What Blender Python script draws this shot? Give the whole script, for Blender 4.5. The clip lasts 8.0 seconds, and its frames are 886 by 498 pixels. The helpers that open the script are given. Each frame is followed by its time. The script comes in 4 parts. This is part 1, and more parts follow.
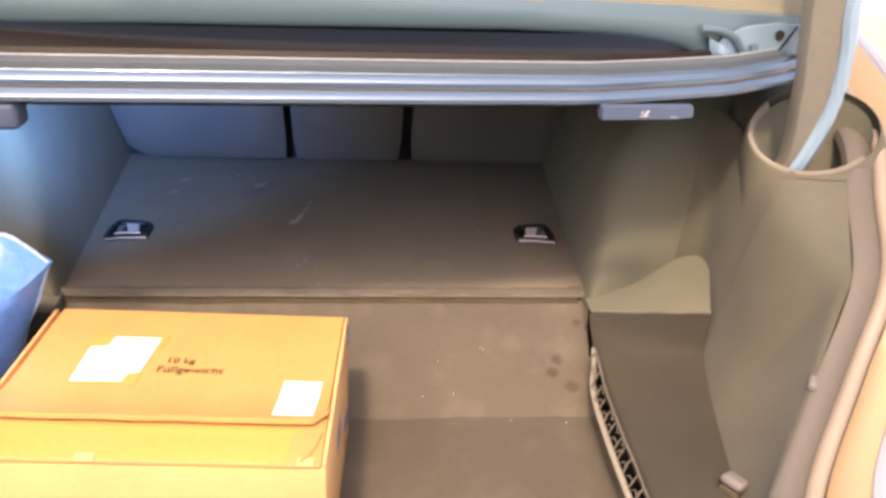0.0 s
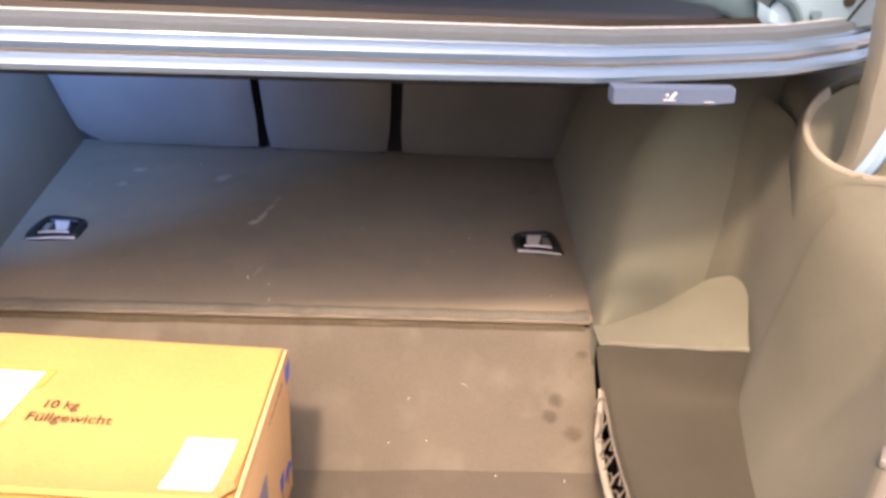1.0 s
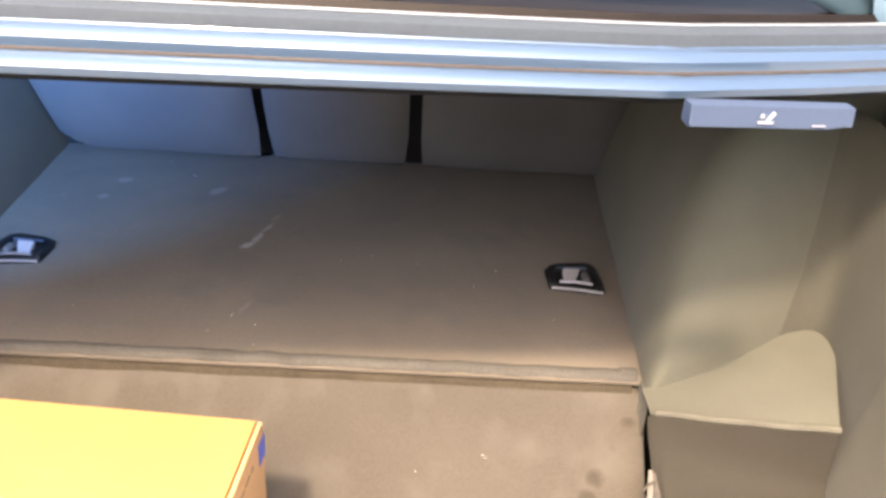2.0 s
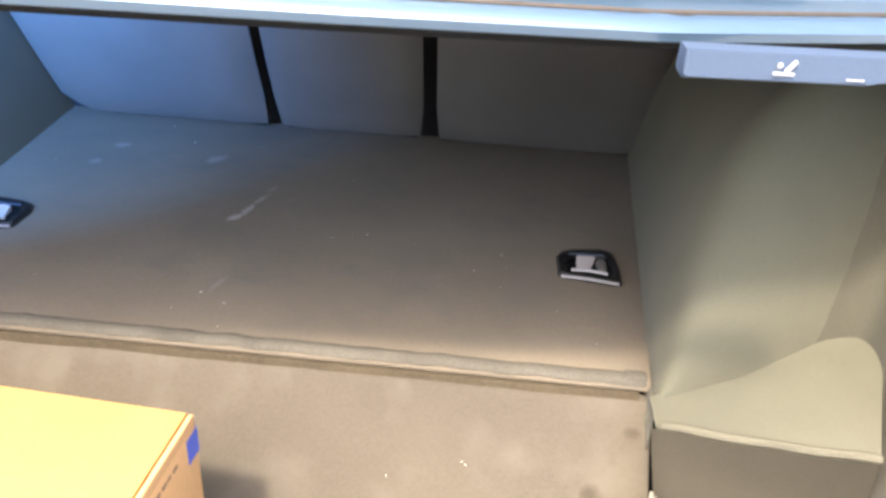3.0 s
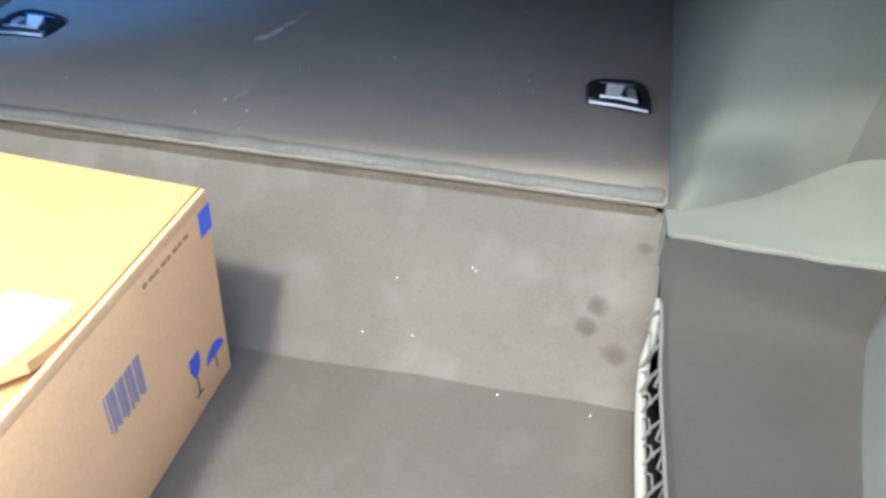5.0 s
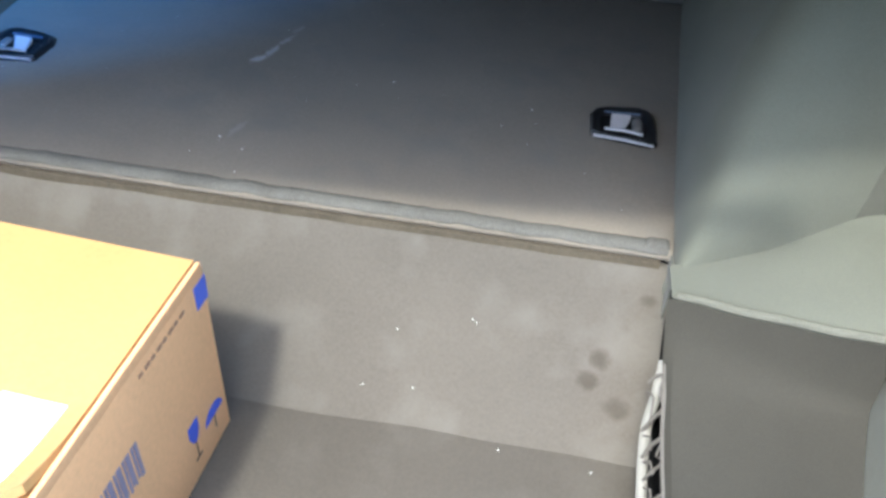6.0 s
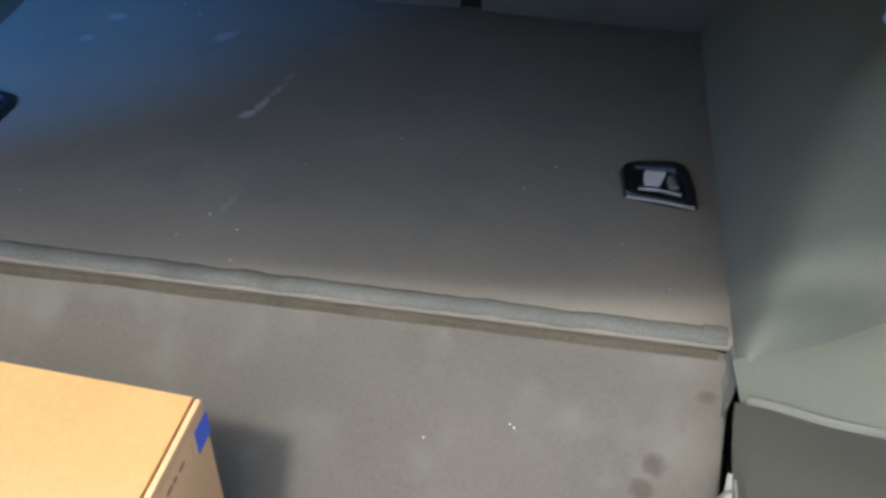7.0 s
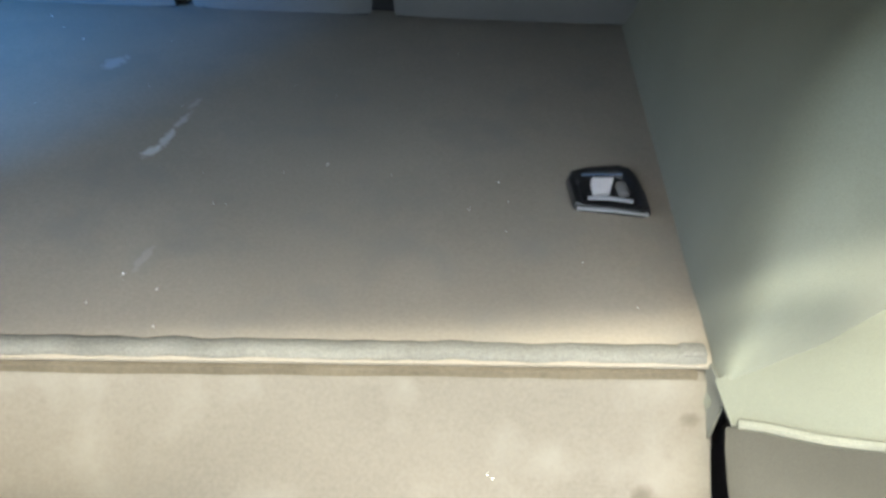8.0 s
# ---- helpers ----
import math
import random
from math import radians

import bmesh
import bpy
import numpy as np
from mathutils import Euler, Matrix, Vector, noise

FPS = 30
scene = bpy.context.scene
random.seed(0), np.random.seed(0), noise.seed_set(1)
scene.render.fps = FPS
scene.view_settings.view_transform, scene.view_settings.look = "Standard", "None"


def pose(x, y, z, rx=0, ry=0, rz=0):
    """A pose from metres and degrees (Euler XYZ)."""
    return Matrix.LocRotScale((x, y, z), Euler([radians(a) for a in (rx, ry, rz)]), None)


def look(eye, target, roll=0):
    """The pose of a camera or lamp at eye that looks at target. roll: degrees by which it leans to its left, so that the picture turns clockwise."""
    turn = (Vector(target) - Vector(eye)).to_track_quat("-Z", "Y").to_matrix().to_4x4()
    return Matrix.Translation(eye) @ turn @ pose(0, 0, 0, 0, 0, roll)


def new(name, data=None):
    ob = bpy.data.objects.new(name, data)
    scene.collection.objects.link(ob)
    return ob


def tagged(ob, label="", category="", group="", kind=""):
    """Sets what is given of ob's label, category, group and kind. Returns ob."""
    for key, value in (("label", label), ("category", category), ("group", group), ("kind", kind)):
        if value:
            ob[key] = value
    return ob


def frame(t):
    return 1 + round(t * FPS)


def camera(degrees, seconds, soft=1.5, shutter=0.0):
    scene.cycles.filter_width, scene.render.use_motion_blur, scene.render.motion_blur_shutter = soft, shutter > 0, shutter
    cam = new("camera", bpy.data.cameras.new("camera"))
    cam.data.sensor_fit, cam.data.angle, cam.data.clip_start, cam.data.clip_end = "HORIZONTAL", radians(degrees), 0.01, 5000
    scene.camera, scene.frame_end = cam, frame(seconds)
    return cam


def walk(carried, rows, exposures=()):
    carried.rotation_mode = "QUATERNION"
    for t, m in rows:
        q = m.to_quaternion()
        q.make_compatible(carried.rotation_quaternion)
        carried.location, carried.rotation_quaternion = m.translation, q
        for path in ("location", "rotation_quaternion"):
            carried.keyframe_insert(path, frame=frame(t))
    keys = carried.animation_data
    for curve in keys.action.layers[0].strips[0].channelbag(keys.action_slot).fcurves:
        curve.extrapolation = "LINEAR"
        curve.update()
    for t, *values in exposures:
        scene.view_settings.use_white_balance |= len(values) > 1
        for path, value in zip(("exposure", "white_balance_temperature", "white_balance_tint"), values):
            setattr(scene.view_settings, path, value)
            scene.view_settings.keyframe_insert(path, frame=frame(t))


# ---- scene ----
# ---- camera and its walk ----
cam = camera(58.3, 8.0, soft=3.2)
PATH = [
    (0, (0.006, 0.09, 1.498), (0.212, 1.862, 0.592), 3.5),
    (0.5, (0.067, 0.205, 1.461), (0.25, 1.971, 0.542), 3.7),
    (1, (0.099, 0.309, 1.419), (0.235, 2.076, 0.492), 3.8),
    (1.5, (0.106, 0.415, 1.4), (0.2, 2.179, 0.463), 3.8),
    (1.7, (0.108, 0.45, 1.391), (0.189, 2.216, 0.457), 4.0),
    (2.8, (0.186, 0.577, 1.338), (0.143, 2.336, 0.387), 3.6),
    (3, (0.202, 0.587, 1.327), (0.11, 2.329, 0.348), 3.7),
    (3.5, (0.223, 0.58, 1.275), (0.034, 2.302, 0.275), 3.4),
    (4, (0.234, 0.566, 1.217), (0.008, 2.259, 0.177), 3.4),
    (4.2, (0.238, 0.561, 1.2), (0.014, 2.24, 0.137), 3.4),
    (5.3, (0.247, 0.545, 1.284), (0.067, 2.09, 0.027), 4.2),
    (5.5, (0.243, 0.559, 1.302), (0.065, 2.081, 0.016), 4.3),
    (6, (0.23, 0.617, 1.322), (0.059, 2.127, 0.022), 4.3),
    (6.5, (0.201, 0.688, 1.332), (0.035, 2.189, 0.02), 4.1),
    (7, (0.165, 0.739, 1.326), (0.058, 2.245, 0.015), 4.1),
    (7.5, (0.142, 0.765, 1.317), (0.156, 2.276, 0.007), 3.9),
    (8, (0.126, 0.812, 1.311), (0.249, 2.312, -0.006), 4.4),
]
EXPOSURES = [(0.0, 1.25, 9000, 26), (0.5, 1.55, 9000, 25), (1.0, 1.70, 9100, 28), (1.7, 1.78, 8500, 23), (2.8, 2.15, 7700, 14), (4.0, 2.02, 6250, 6),
             (5.5, 1.77, 5500, 3), (6.4, 1.57, 5750, 5), (7.0, 1.09, 5700, 4), (7.5, 1.42, 5900, 4), (8.0, 2.4, 6350, -2)]
walk(cam, [(t, look(eye, target, roll)) for t, eye, target, roll in PATH], EXPOSURES)

# ---- world and lights ----
SUN_WAY = Vector((0.16, 0.49, -0.857)).normalized()
world = bpy.data.worlds.new("sky")
scene.world = world
world.use_nodes = True
wn = world.node_tree.nodes
sky = wn.new("ShaderNodeTexSky")
sky.sky_type, sky.sun_disc = "NISHITA", False
sky.dust_density = 3.0
sky.sun_elevation = math.asin(-SUN_WAY.z)
sky.sun_rotation = math.atan2(-SUN_WAY.x, -SUN_WAY.y)
world.node_tree.links.new(sky.outputs["Color"], wn["Background"].inputs["Color"])
wn["Background"].inputs["Strength"].default_value = 0.21
sun_data = bpy.data.lights.new("sun", "SUN")
sun_data.energy, sun_data.angle, sun_data.color = 1.5, radians(5), (1.0, 0.93, 0.82)
sun = new("sun", sun_data)
sun.matrix_world = look((0, -3, 6), Vector((0, -3, 6)) + SUN_WAY)
# unseen lamp assumed under the body edge for the blue light on the left
lamp_data = bpy.data.lights.new("assumed_lamp_light", "AREA")
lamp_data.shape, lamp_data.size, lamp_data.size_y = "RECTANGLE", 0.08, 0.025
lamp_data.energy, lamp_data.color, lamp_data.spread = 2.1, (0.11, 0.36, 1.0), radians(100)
lamp = new("assumed_lamp_light", lamp_data)
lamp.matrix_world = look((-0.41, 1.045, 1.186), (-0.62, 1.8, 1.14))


# ---- materials ----
def mat(name, color, rough=0.6, metal=0.0, vary=0.15, grain=60.0, blotch=6.0, bump=0.2, depth=0.002,
        stain=None, stain_amount=0.0, coat=0.0, sheen=0.0, spec=0.5):
    """A surface with fine grain, larger blotches and relief, in object metres."""
    m = bpy.data.materials.new(name)
    m.use_nodes = True
    n, l = m.node_tree.nodes, m.node_tree.links
    b = n["Principled BSDF"]
    b.inputs["Roughness"].default_value, b.inputs["Metallic"].default_value = rough, metal
    b.inputs["Coat Weight"].default_value, b.inputs["Sheen Weight"].default_value = coat, sheen
    b.inputs["Specular IOR Level"].default_value = spec
    co = n.new("ShaderNodeTexCoord")
    fine, big = n.new("ShaderNodeTexNoise"), n.new("ShaderNodeTexNoise")
    fine.inputs["Scale"].default_value, fine.inputs["Detail"].default_value = grain, 4.0
    big.inputs["Scale"].default_value, big.inputs["Detail"].default_value = blotch, 5.0
    for t in (fine, big):
        l.new(co.outputs["Object"], t.inputs["Vector"])
    add = n.new("ShaderNodeMath")
    add.operation = "ADD"
    l.new(fine.outputs["Fac"], add.inputs[0])
    l.new(big.outputs["Fac"], add.inputs[1])
    ramp = n.new("ShaderNodeMapRange")
    ramp.inputs["From Min"].default_value, ramp.inputs["From Max"].default_value = 0.6, 1.4
    ramp.inputs["To Min"].default_value, ramp.inputs["To Max"].default_value = 1 - vary, 1 + vary
    l.new(add.outputs[0], ramp.inputs["Value"])
    mul = n.new("ShaderNodeVectorMath")
    mul.operation = "MULTIPLY"
    mul.inputs[0].default_value = color
    l.new(ramp.outputs["Result"], mul.inputs[1])
    out = mul.outputs["Vector"]
    if stain:
        spots = n.new("ShaderNodeTexNoise")
        spots.inputs["Scale"].default_value, spots.inputs["Detail"].default_value = blotch * 2.3, 3.0
        l.new(co.outputs["Object"], spots.inputs["Vector"])
        cut = n.new("ShaderNodeMapRange")
        cut.inputs["From Min"].default_value, cut.inputs["From Max"].default_value = 0.5, 0.72
        cut.inputs["To Max"].default_value = stain_amount
        l.new(spots.outputs["Fac"], cut.inputs["Value"])
        mix = n.new("ShaderNodeMix")
        mix.data_type = "RGBA"
        l.new(cut.outputs["Result"], mix.inputs["Factor"])
        l.new(out, mix.inputs["A"])
        mix.inputs["B"].default_value = (*stain, 1)
        out = mix.outputs["Result"]
    l.new(out, b.inputs["Base Color"])
    if bump:
        bp = n.new("ShaderNodeBump")
        bp.inputs["Strength"].default_value, bp.inputs["Distance"].default_value = bump, depth
        l.new(fine.outputs["Fac"], bp.inputs["Height"])
        l.new(bp.outputs["Normal"], b.inputs["Normal"])
    return m


def carpet(name, color=(0.124, 0.109, 0.087), wear=0.6):
    return mat(name, color, 0.95, vary=0.15, grain=330, blotch=7, bump=0.18, depth=0.002,
               stain=(0.16, 0.145, 0.12), stain_amount=wear, sheen=0.15, spec=0.1)


def add_marks(m, marks, color, wobble=0.5, scale=60.0):
    """Soft-edged dirt in a material: each mark has a middle, a turn in degrees about x and z, and half sizes."""
    n, l = m.node_tree.nodes, m.node_tree.links
    b = n["Principled BSDF"]
    out = b.inputs["Base Color"].links[0].from_socket
    co = n.new("ShaderNodeTexCoord")
    fuzz = n.new("ShaderNodeTexNoise")
    fuzz.inputs["Scale"].default_value, fuzz.inputs["Detail"].default_value = scale, 4.0
    l.new(co.outputs["Object"], fuzz.inputs["Vector"])
    for (x, y, z), turn, size, amount in marks:
        place = n.new("ShaderNodeMapping")
        place.vector_type = "TEXTURE"
        place.inputs["Location"].default_value = (x, y, z)
        place.inputs["Rotation"].default_value = (0, 0, radians(turn))
        place.inputs["Scale"].default_value = size
        l.new(co.outputs["Object"], place.inputs["Vector"])
        far = n.new("ShaderNodeVectorMath")
        far.operation = "LENGTH"
        l.new(place.outputs["Vector"], far.inputs[0])
        mix_in = n.new("ShaderNodeMath")
        mix_in.operation = "MULTIPLY_ADD"
        l.new(fuzz.outputs["Fac"], mix_in.inputs[0])
        mix_in.inputs[1].default_value = 2 * wobble
        l.new(far.outputs["Value"], mix_in.inputs[2])
        fade = n.new("ShaderNodeMapRange")
        fade.interpolation_type = "SMOOTHSTEP"
        fade.inputs["From Min"].default_value, fade.inputs["From Max"].default_value = 0.45 + wobble, 1.15 + wobble
        fade.inputs["To Min"].default_value, fade.inputs["To Max"].default_value = amount, 0.0
        l.new(mix_in.outputs[0], fade.inputs["Value"])
        mix = n.new("ShaderNodeMix")
        mix.data_type = "RGBA"
        l.new(fade.outputs["Result"], mix.inputs["Factor"])
        l.new(out, mix.inputs["A"])
        mix.inputs["B"].default_value = (*color, 1)
        out = mix.outputs["Result"]
    l.new(out, b.inputs["Base Color"])
    return m


# light is put into the carpet tones: deck lightened, step and floor darkened
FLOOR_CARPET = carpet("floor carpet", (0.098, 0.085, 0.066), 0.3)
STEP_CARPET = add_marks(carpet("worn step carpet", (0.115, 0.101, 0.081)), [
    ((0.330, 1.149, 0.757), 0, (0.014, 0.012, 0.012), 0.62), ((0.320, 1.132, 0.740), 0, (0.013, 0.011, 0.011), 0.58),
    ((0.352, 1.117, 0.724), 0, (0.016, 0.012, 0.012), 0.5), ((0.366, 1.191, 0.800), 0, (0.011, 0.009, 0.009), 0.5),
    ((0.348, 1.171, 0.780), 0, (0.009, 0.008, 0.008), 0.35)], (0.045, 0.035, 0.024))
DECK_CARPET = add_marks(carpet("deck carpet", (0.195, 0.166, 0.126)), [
    ((-0.121, 1.492, 0.838), -35, (0.007, 0.014, 0.02), 0.7), ((-0.112, 1.515, 0.838), -12, (0.006, 0.022, 0.02), 0.6), ((-0.104, 1.548, 0.838), -19, (0.005, 0.02, 0.02), 0.4),
    ((-0.097, 1.585, 0.838), -20, (0.004, 0.015, 0.02), 0.2), ((-0.206, 1.668, 0.838), -30, (0.012, 0.02, 0.02), 0.32),
    ((-0.363, 1.695, 0.838), 20, (0.014, 0.012, 0.02), 0.3), ((-0.374, 1.63, 0.838), 10, (0.01, 0.01, 0.02), 0.25),
    ((-0.09, 1.33, 0.838), -15, (0.005, 0.02, 0.02), 0.15)], (0.46, 0.45, 0.43), 0.9, 130.0)
UNDER_BROWN = mat("brown underside tone", (0.092, 0.076, 0.053), 0.95, vary=0.25, grain=300, blotch=25, bump=0.4, spec=0.1)
CARPET_EDGE = mat("carpet edge binding", (0.132, 0.124, 0.106), 0.95, vary=0.3, grain=500, blotch=20, bump=0.6, spec=0.1)
# darker copy of the side felt, with the panel's shade in its colour
SHADED_FELT = mat("shaded trim felt", (0.098, 0.096, 0.075), 0.95, vary=0.25, grain=900, blotch=7, bump=0.4, depth=0.001, sheen=0.15, spec=0.1)
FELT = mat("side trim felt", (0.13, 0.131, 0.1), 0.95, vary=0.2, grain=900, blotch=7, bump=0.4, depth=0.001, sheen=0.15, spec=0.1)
# trim edge a little lighter than the felt beside it
LEDGE_EDGE = mat("lighter felt edge", (0.145, 0.141, 0.11), 0.95, vary=0.25, grain=600, blotch=15, bump=0.5, depth=0.001, spec=0.1)
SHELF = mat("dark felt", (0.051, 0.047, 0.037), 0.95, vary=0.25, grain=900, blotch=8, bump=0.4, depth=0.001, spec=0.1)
SEAT = mat("seat back felt", (0.19, 0.188, 0.19), 0.92, vary=0.15, grain=900, blotch=8, bump=0.4, depth=0.001, sheen=0.1, spec=0.1)
CARD = mat("cardboard", (0.53, 0.305, 0.112), 0.36, vary=0.1, grain=220, blotch=12, bump=0.15, depth=0.0006, spec=0.6)
# box sides lightened beyond the top: bounced light is put into the colour
CARD_SIDE = mat("lightened side cardboard", (0.8, 0.45, 0.21), 0.85, vary=0.1, grain=220, blotch=12, bump=0.15, depth=0.0006, spec=0.2)
PAPER = mat("white paper", (0.8, 0.8, 0.8), 0.6, vary=0.04, grain=150, bump=0.05, spec=0.3)
TAPE = mat("clear parcel tape", (0.56, 0.33, 0.1), 0.2, vary=0.08, grain=120, bump=0.1)
INK = mat("dark print", (0.05, 0.03, 0.02), 0.7, vary=0.2, bump=0)
FAINT_INK = mat("faint red-brown print", (0.36, 0.19, 0.11), 0.7, vary=0.3, grain=400, bump=0)
GREY_INK = mat("grey print", (0.27, 0.23, 0.29), 0.7, vary=0.2, bump=0)
PALE_INK = mat("faint grey print", (0.3, 0.3, 0.31), 0.7, vary=0.2, bump=0)
BLUE_INK = mat("blue print", (0.06, 0.1, 0.5), 0.7, vary=0.2, bump=0)
BLUE_TAPE = mat("blue tape", (0.07, 0.13, 0.6), 0.45, vary=0.1, bump=0.05)
BLUE_BAG = mat("blue plastic bag", (0.085, 0.27, 0.74), 0.3, vary=0.18, grain=90, blotch=14, bump=0.5, depth=0.004)
BAG_EDGE = mat("creased pale plastic", (0.36, 0.52, 0.8), 0.35, vary=0.2, grain=120, bump=0.3, depth=0.001)
BLACK = mat("black plastic", (0.012, 0.012, 0.013), 0.4, vary=0.2, grain=400, bump=0.2, depth=0.0005)
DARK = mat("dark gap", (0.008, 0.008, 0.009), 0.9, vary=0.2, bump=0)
GAP_CLOTH = mat("dark grey cloth", (0.055, 0.055, 0.06), 0.9, vary=0.2, grain=500, bump=0.3, depth=0.001, spec=0.1)
CHROME = mat("chromed steel", (0.8, 0.8, 0.82), 0.28, 1.0, vary=0.06, grain=300, bump=0.05, depth=0.0005)
# paler and less mirror-like than chrome: the sky's glint is in the colour
STEEL = mat("glint-pale steel", (0.74, 0.7, 0.7), 0.38, 0.4, vary=0.1, grain=300, bump=0.1, depth=0.0004)
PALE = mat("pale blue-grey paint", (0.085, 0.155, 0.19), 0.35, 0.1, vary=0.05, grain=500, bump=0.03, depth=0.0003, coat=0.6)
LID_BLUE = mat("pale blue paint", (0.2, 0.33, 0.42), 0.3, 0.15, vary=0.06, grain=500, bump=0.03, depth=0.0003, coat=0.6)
BOLT_DARK = mat("dark grey steel", (0.045, 0.04, 0.035), 0.5, 0.5, vary=0.2, grain=300, bump=0.1, depth=0.0004)
# hinge arm's edge: blue light from the sky is put into the colour
EDGE_PAINT = mat("sky-lit edge blue", (0.28, 0.45, 0.6), 0.3, 0.2, vary=0.05, grain=500, bump=0.03, depth=0.0003, coat=0.6)
# same silver as the body; reflected sky blue is put into this colour
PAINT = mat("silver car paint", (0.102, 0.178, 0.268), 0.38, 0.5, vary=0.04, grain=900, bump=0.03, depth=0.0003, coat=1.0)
RUBBER = mat("rubber seal", (0.02, 0.02, 0.022), 0.55, vary=0.2, grain=300, bump=0.2, depth=0.0006)
SEAM = mat("brown seam sealer", (0.07, 0.055, 0.045), 0.6, vary=0.2, grain=200, bump=0.1)
SEAL_GREY = mat("weathered grey rubber", (0.062, 0.082, 0.098), 0.5, vary=0.12, grain=200, blotch=10, bump=0.1, depth=0.0004)
PALE_EDGE = mat("pale plastic edge", (0.31, 0.35, 0.37), 0.4, vary=0.06, grain=200, bump=0.05)
GREY_SEAL = mat("grey rubber", (0.17, 0.16, 0.15), 0.6, vary=0.15, grain=300, bump=0.2, depth=0.0006)
EDGE = mat("grey-brown plastic", (0.1, 0.09, 0.077), 0.6, vary=0.1, grain=400, bump=0.2, depth=0.0005)
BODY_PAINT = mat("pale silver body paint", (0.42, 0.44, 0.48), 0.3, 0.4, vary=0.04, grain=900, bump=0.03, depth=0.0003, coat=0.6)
# silver channel whose warm tan reflection is put into the colour
TAN = mat("silver with tan reflection", (0.36, 0.26, 0.15), 0.4, 0.2, vary=0.06, grain=600, blotch=5, bump=0.03, depth=0.0003, coat=0.4)
WELL_RIM = mat("pale moulded plastic", (0.19, 0.175, 0.14), 0.5, vary=0.1, grain=300, bump=0.1, depth=0.0004)
PALE_SEAL = mat("pale rubber", (0.27, 0.225, 0.18), 0.5, vary=0.08, grain=200, bump=0.1, depth=0.0004)
GREY = mat("grey plastic", (0.06, 0.095, 0.16), 0.5, vary=0.1, grain=600, bump=0.2, depth=0.0004)
FAINT_WHITE = mat("worn pale print", (0.42, 0.45, 0.5), 0.6, vary=0.1, bump=0)
WHITE = mat("white print", (0.8, 0.8, 0.8), 0.6, vary=0.03, bump=0)
NET = mat("pale net cord", (0.13, 0.115, 0.095), 0.8, vary=0.2, grain=700, bump=0.4, depth=0.0006)
RAIL = mat("cream elastic rail", (0.26, 0.245, 0.205), 0.6, vary=0.1, grain=500, bump=0.2, depth=0.0004)
# near black: the open lid's shade is put into the cowl's colour
COWL = mat("near-black brown", (0.014, 0.010, 0.0075), 0.5, spec=0.2, vary=0.3, grain=60, blotch=5, bump=0.1)
ARM = mat("grey-brown primer", (0.195, 0.19, 0.16), 0.45, vary=0.08, grain=80, blotch=8, bump=0.05)
BEIGE = mat("beige lid lining", (0.2, 0.195, 0.14), 0.85, vary=0.12, grain=400, bump=0.3)
PAVING = mat("paving", (0.38, 0.355, 0.32), 0.9, vary=0.25, grain=40, blotch=2, bump=0.4)
BLOCKER = mat("plain blocker plaster", (0.14, 0.13, 0.115), 0.9, vary=0.2, grain=60, blotch=1.5, bump=0.3)
RENDERING = mat("pale house render", (0.7, 0.68, 0.62), 0.9, vary=0.08, grain=60, blotch=1, bump=0.3)
LINT = mat("pale lint", (0.7, 0.68, 0.62), 0.9, vary=0.1, bump=0)
GLASS = mat("tinted rear glass", (0.02, 0.016, 0.013), 0.3, vary=0.05, bump=0, spec=0.08)


# ---- mesh helpers ----
def part(name, bm, material, parent=None, label="", smooth=True):
    me = bpy.data.meshes.new(name)
    bmesh.ops.recalc_face_normals(bm, faces=bm.faces)
    bm.to_mesh(me)
    bm.free()
    me.materials.append(material)
    if smooth:
        me.shade_smooth()
        me.set_sharp_from_angle(angle=radians(40))
    ob = new(name, me)
    if parent:
        ob.parent = parent
    if label:
        ob["label"] = label
    return ob


def group_of(name, label, category, group="", kind="", at=None):
    e = new(name)
    e.empty_display_size = 0.05
    if at is not None:
        e.matrix_world = at
    return tagged(e, label, category, group, kind)


def block(x0, x1, y0, y1, z0, z1, bevel=0.0, segments=2, bm=None):
    bm = bm or bmesh.new()
    made = bmesh.ops.create_cube(bm, size=1)["verts"]
    bmesh.ops.scale(bm, vec=(x1 - x0, y1 - y0, z1 - z0), verts=made)
    bmesh.ops.translate(bm, vec=((x0 + x1) / 2, (y0 + y1) / 2, (z0 + z1) / 2), verts=made)
    if bevel:
        edges = list({e for v in made for e in v.link_edges})
        bmesh.ops.bevel(bm, geom=edges, offset=bevel, segments=segments, profile=0.5, affect="EDGES")
    return bm


def loft(rows, closed=False, bm=None, thick=0.0):
    """A skin over rows of points; closed joins each row's ends. thick turns a skin into a shell."""
    bm = bm or bmesh.new()
    grid = [[bm.verts.new(p) for p in row] for row in rows]
    for a, b in zip(grid, grid[1:]):
        n = len(a)
        for i in range(n if closed else n - 1):
            k = (i + 1) % n
            bm.faces.new((a[i], a[k], b[k], b[i]))
    if closed:
        bm.faces.new(grid[0][::-1])
        bm.faces.new(grid[-1])
    if thick:
        bmesh.ops.recalc_face_normals(bm, faces=bm.faces)
        bmesh.ops.solidify(bm, geom=list(bm.faces), thickness=thick)
    return bm


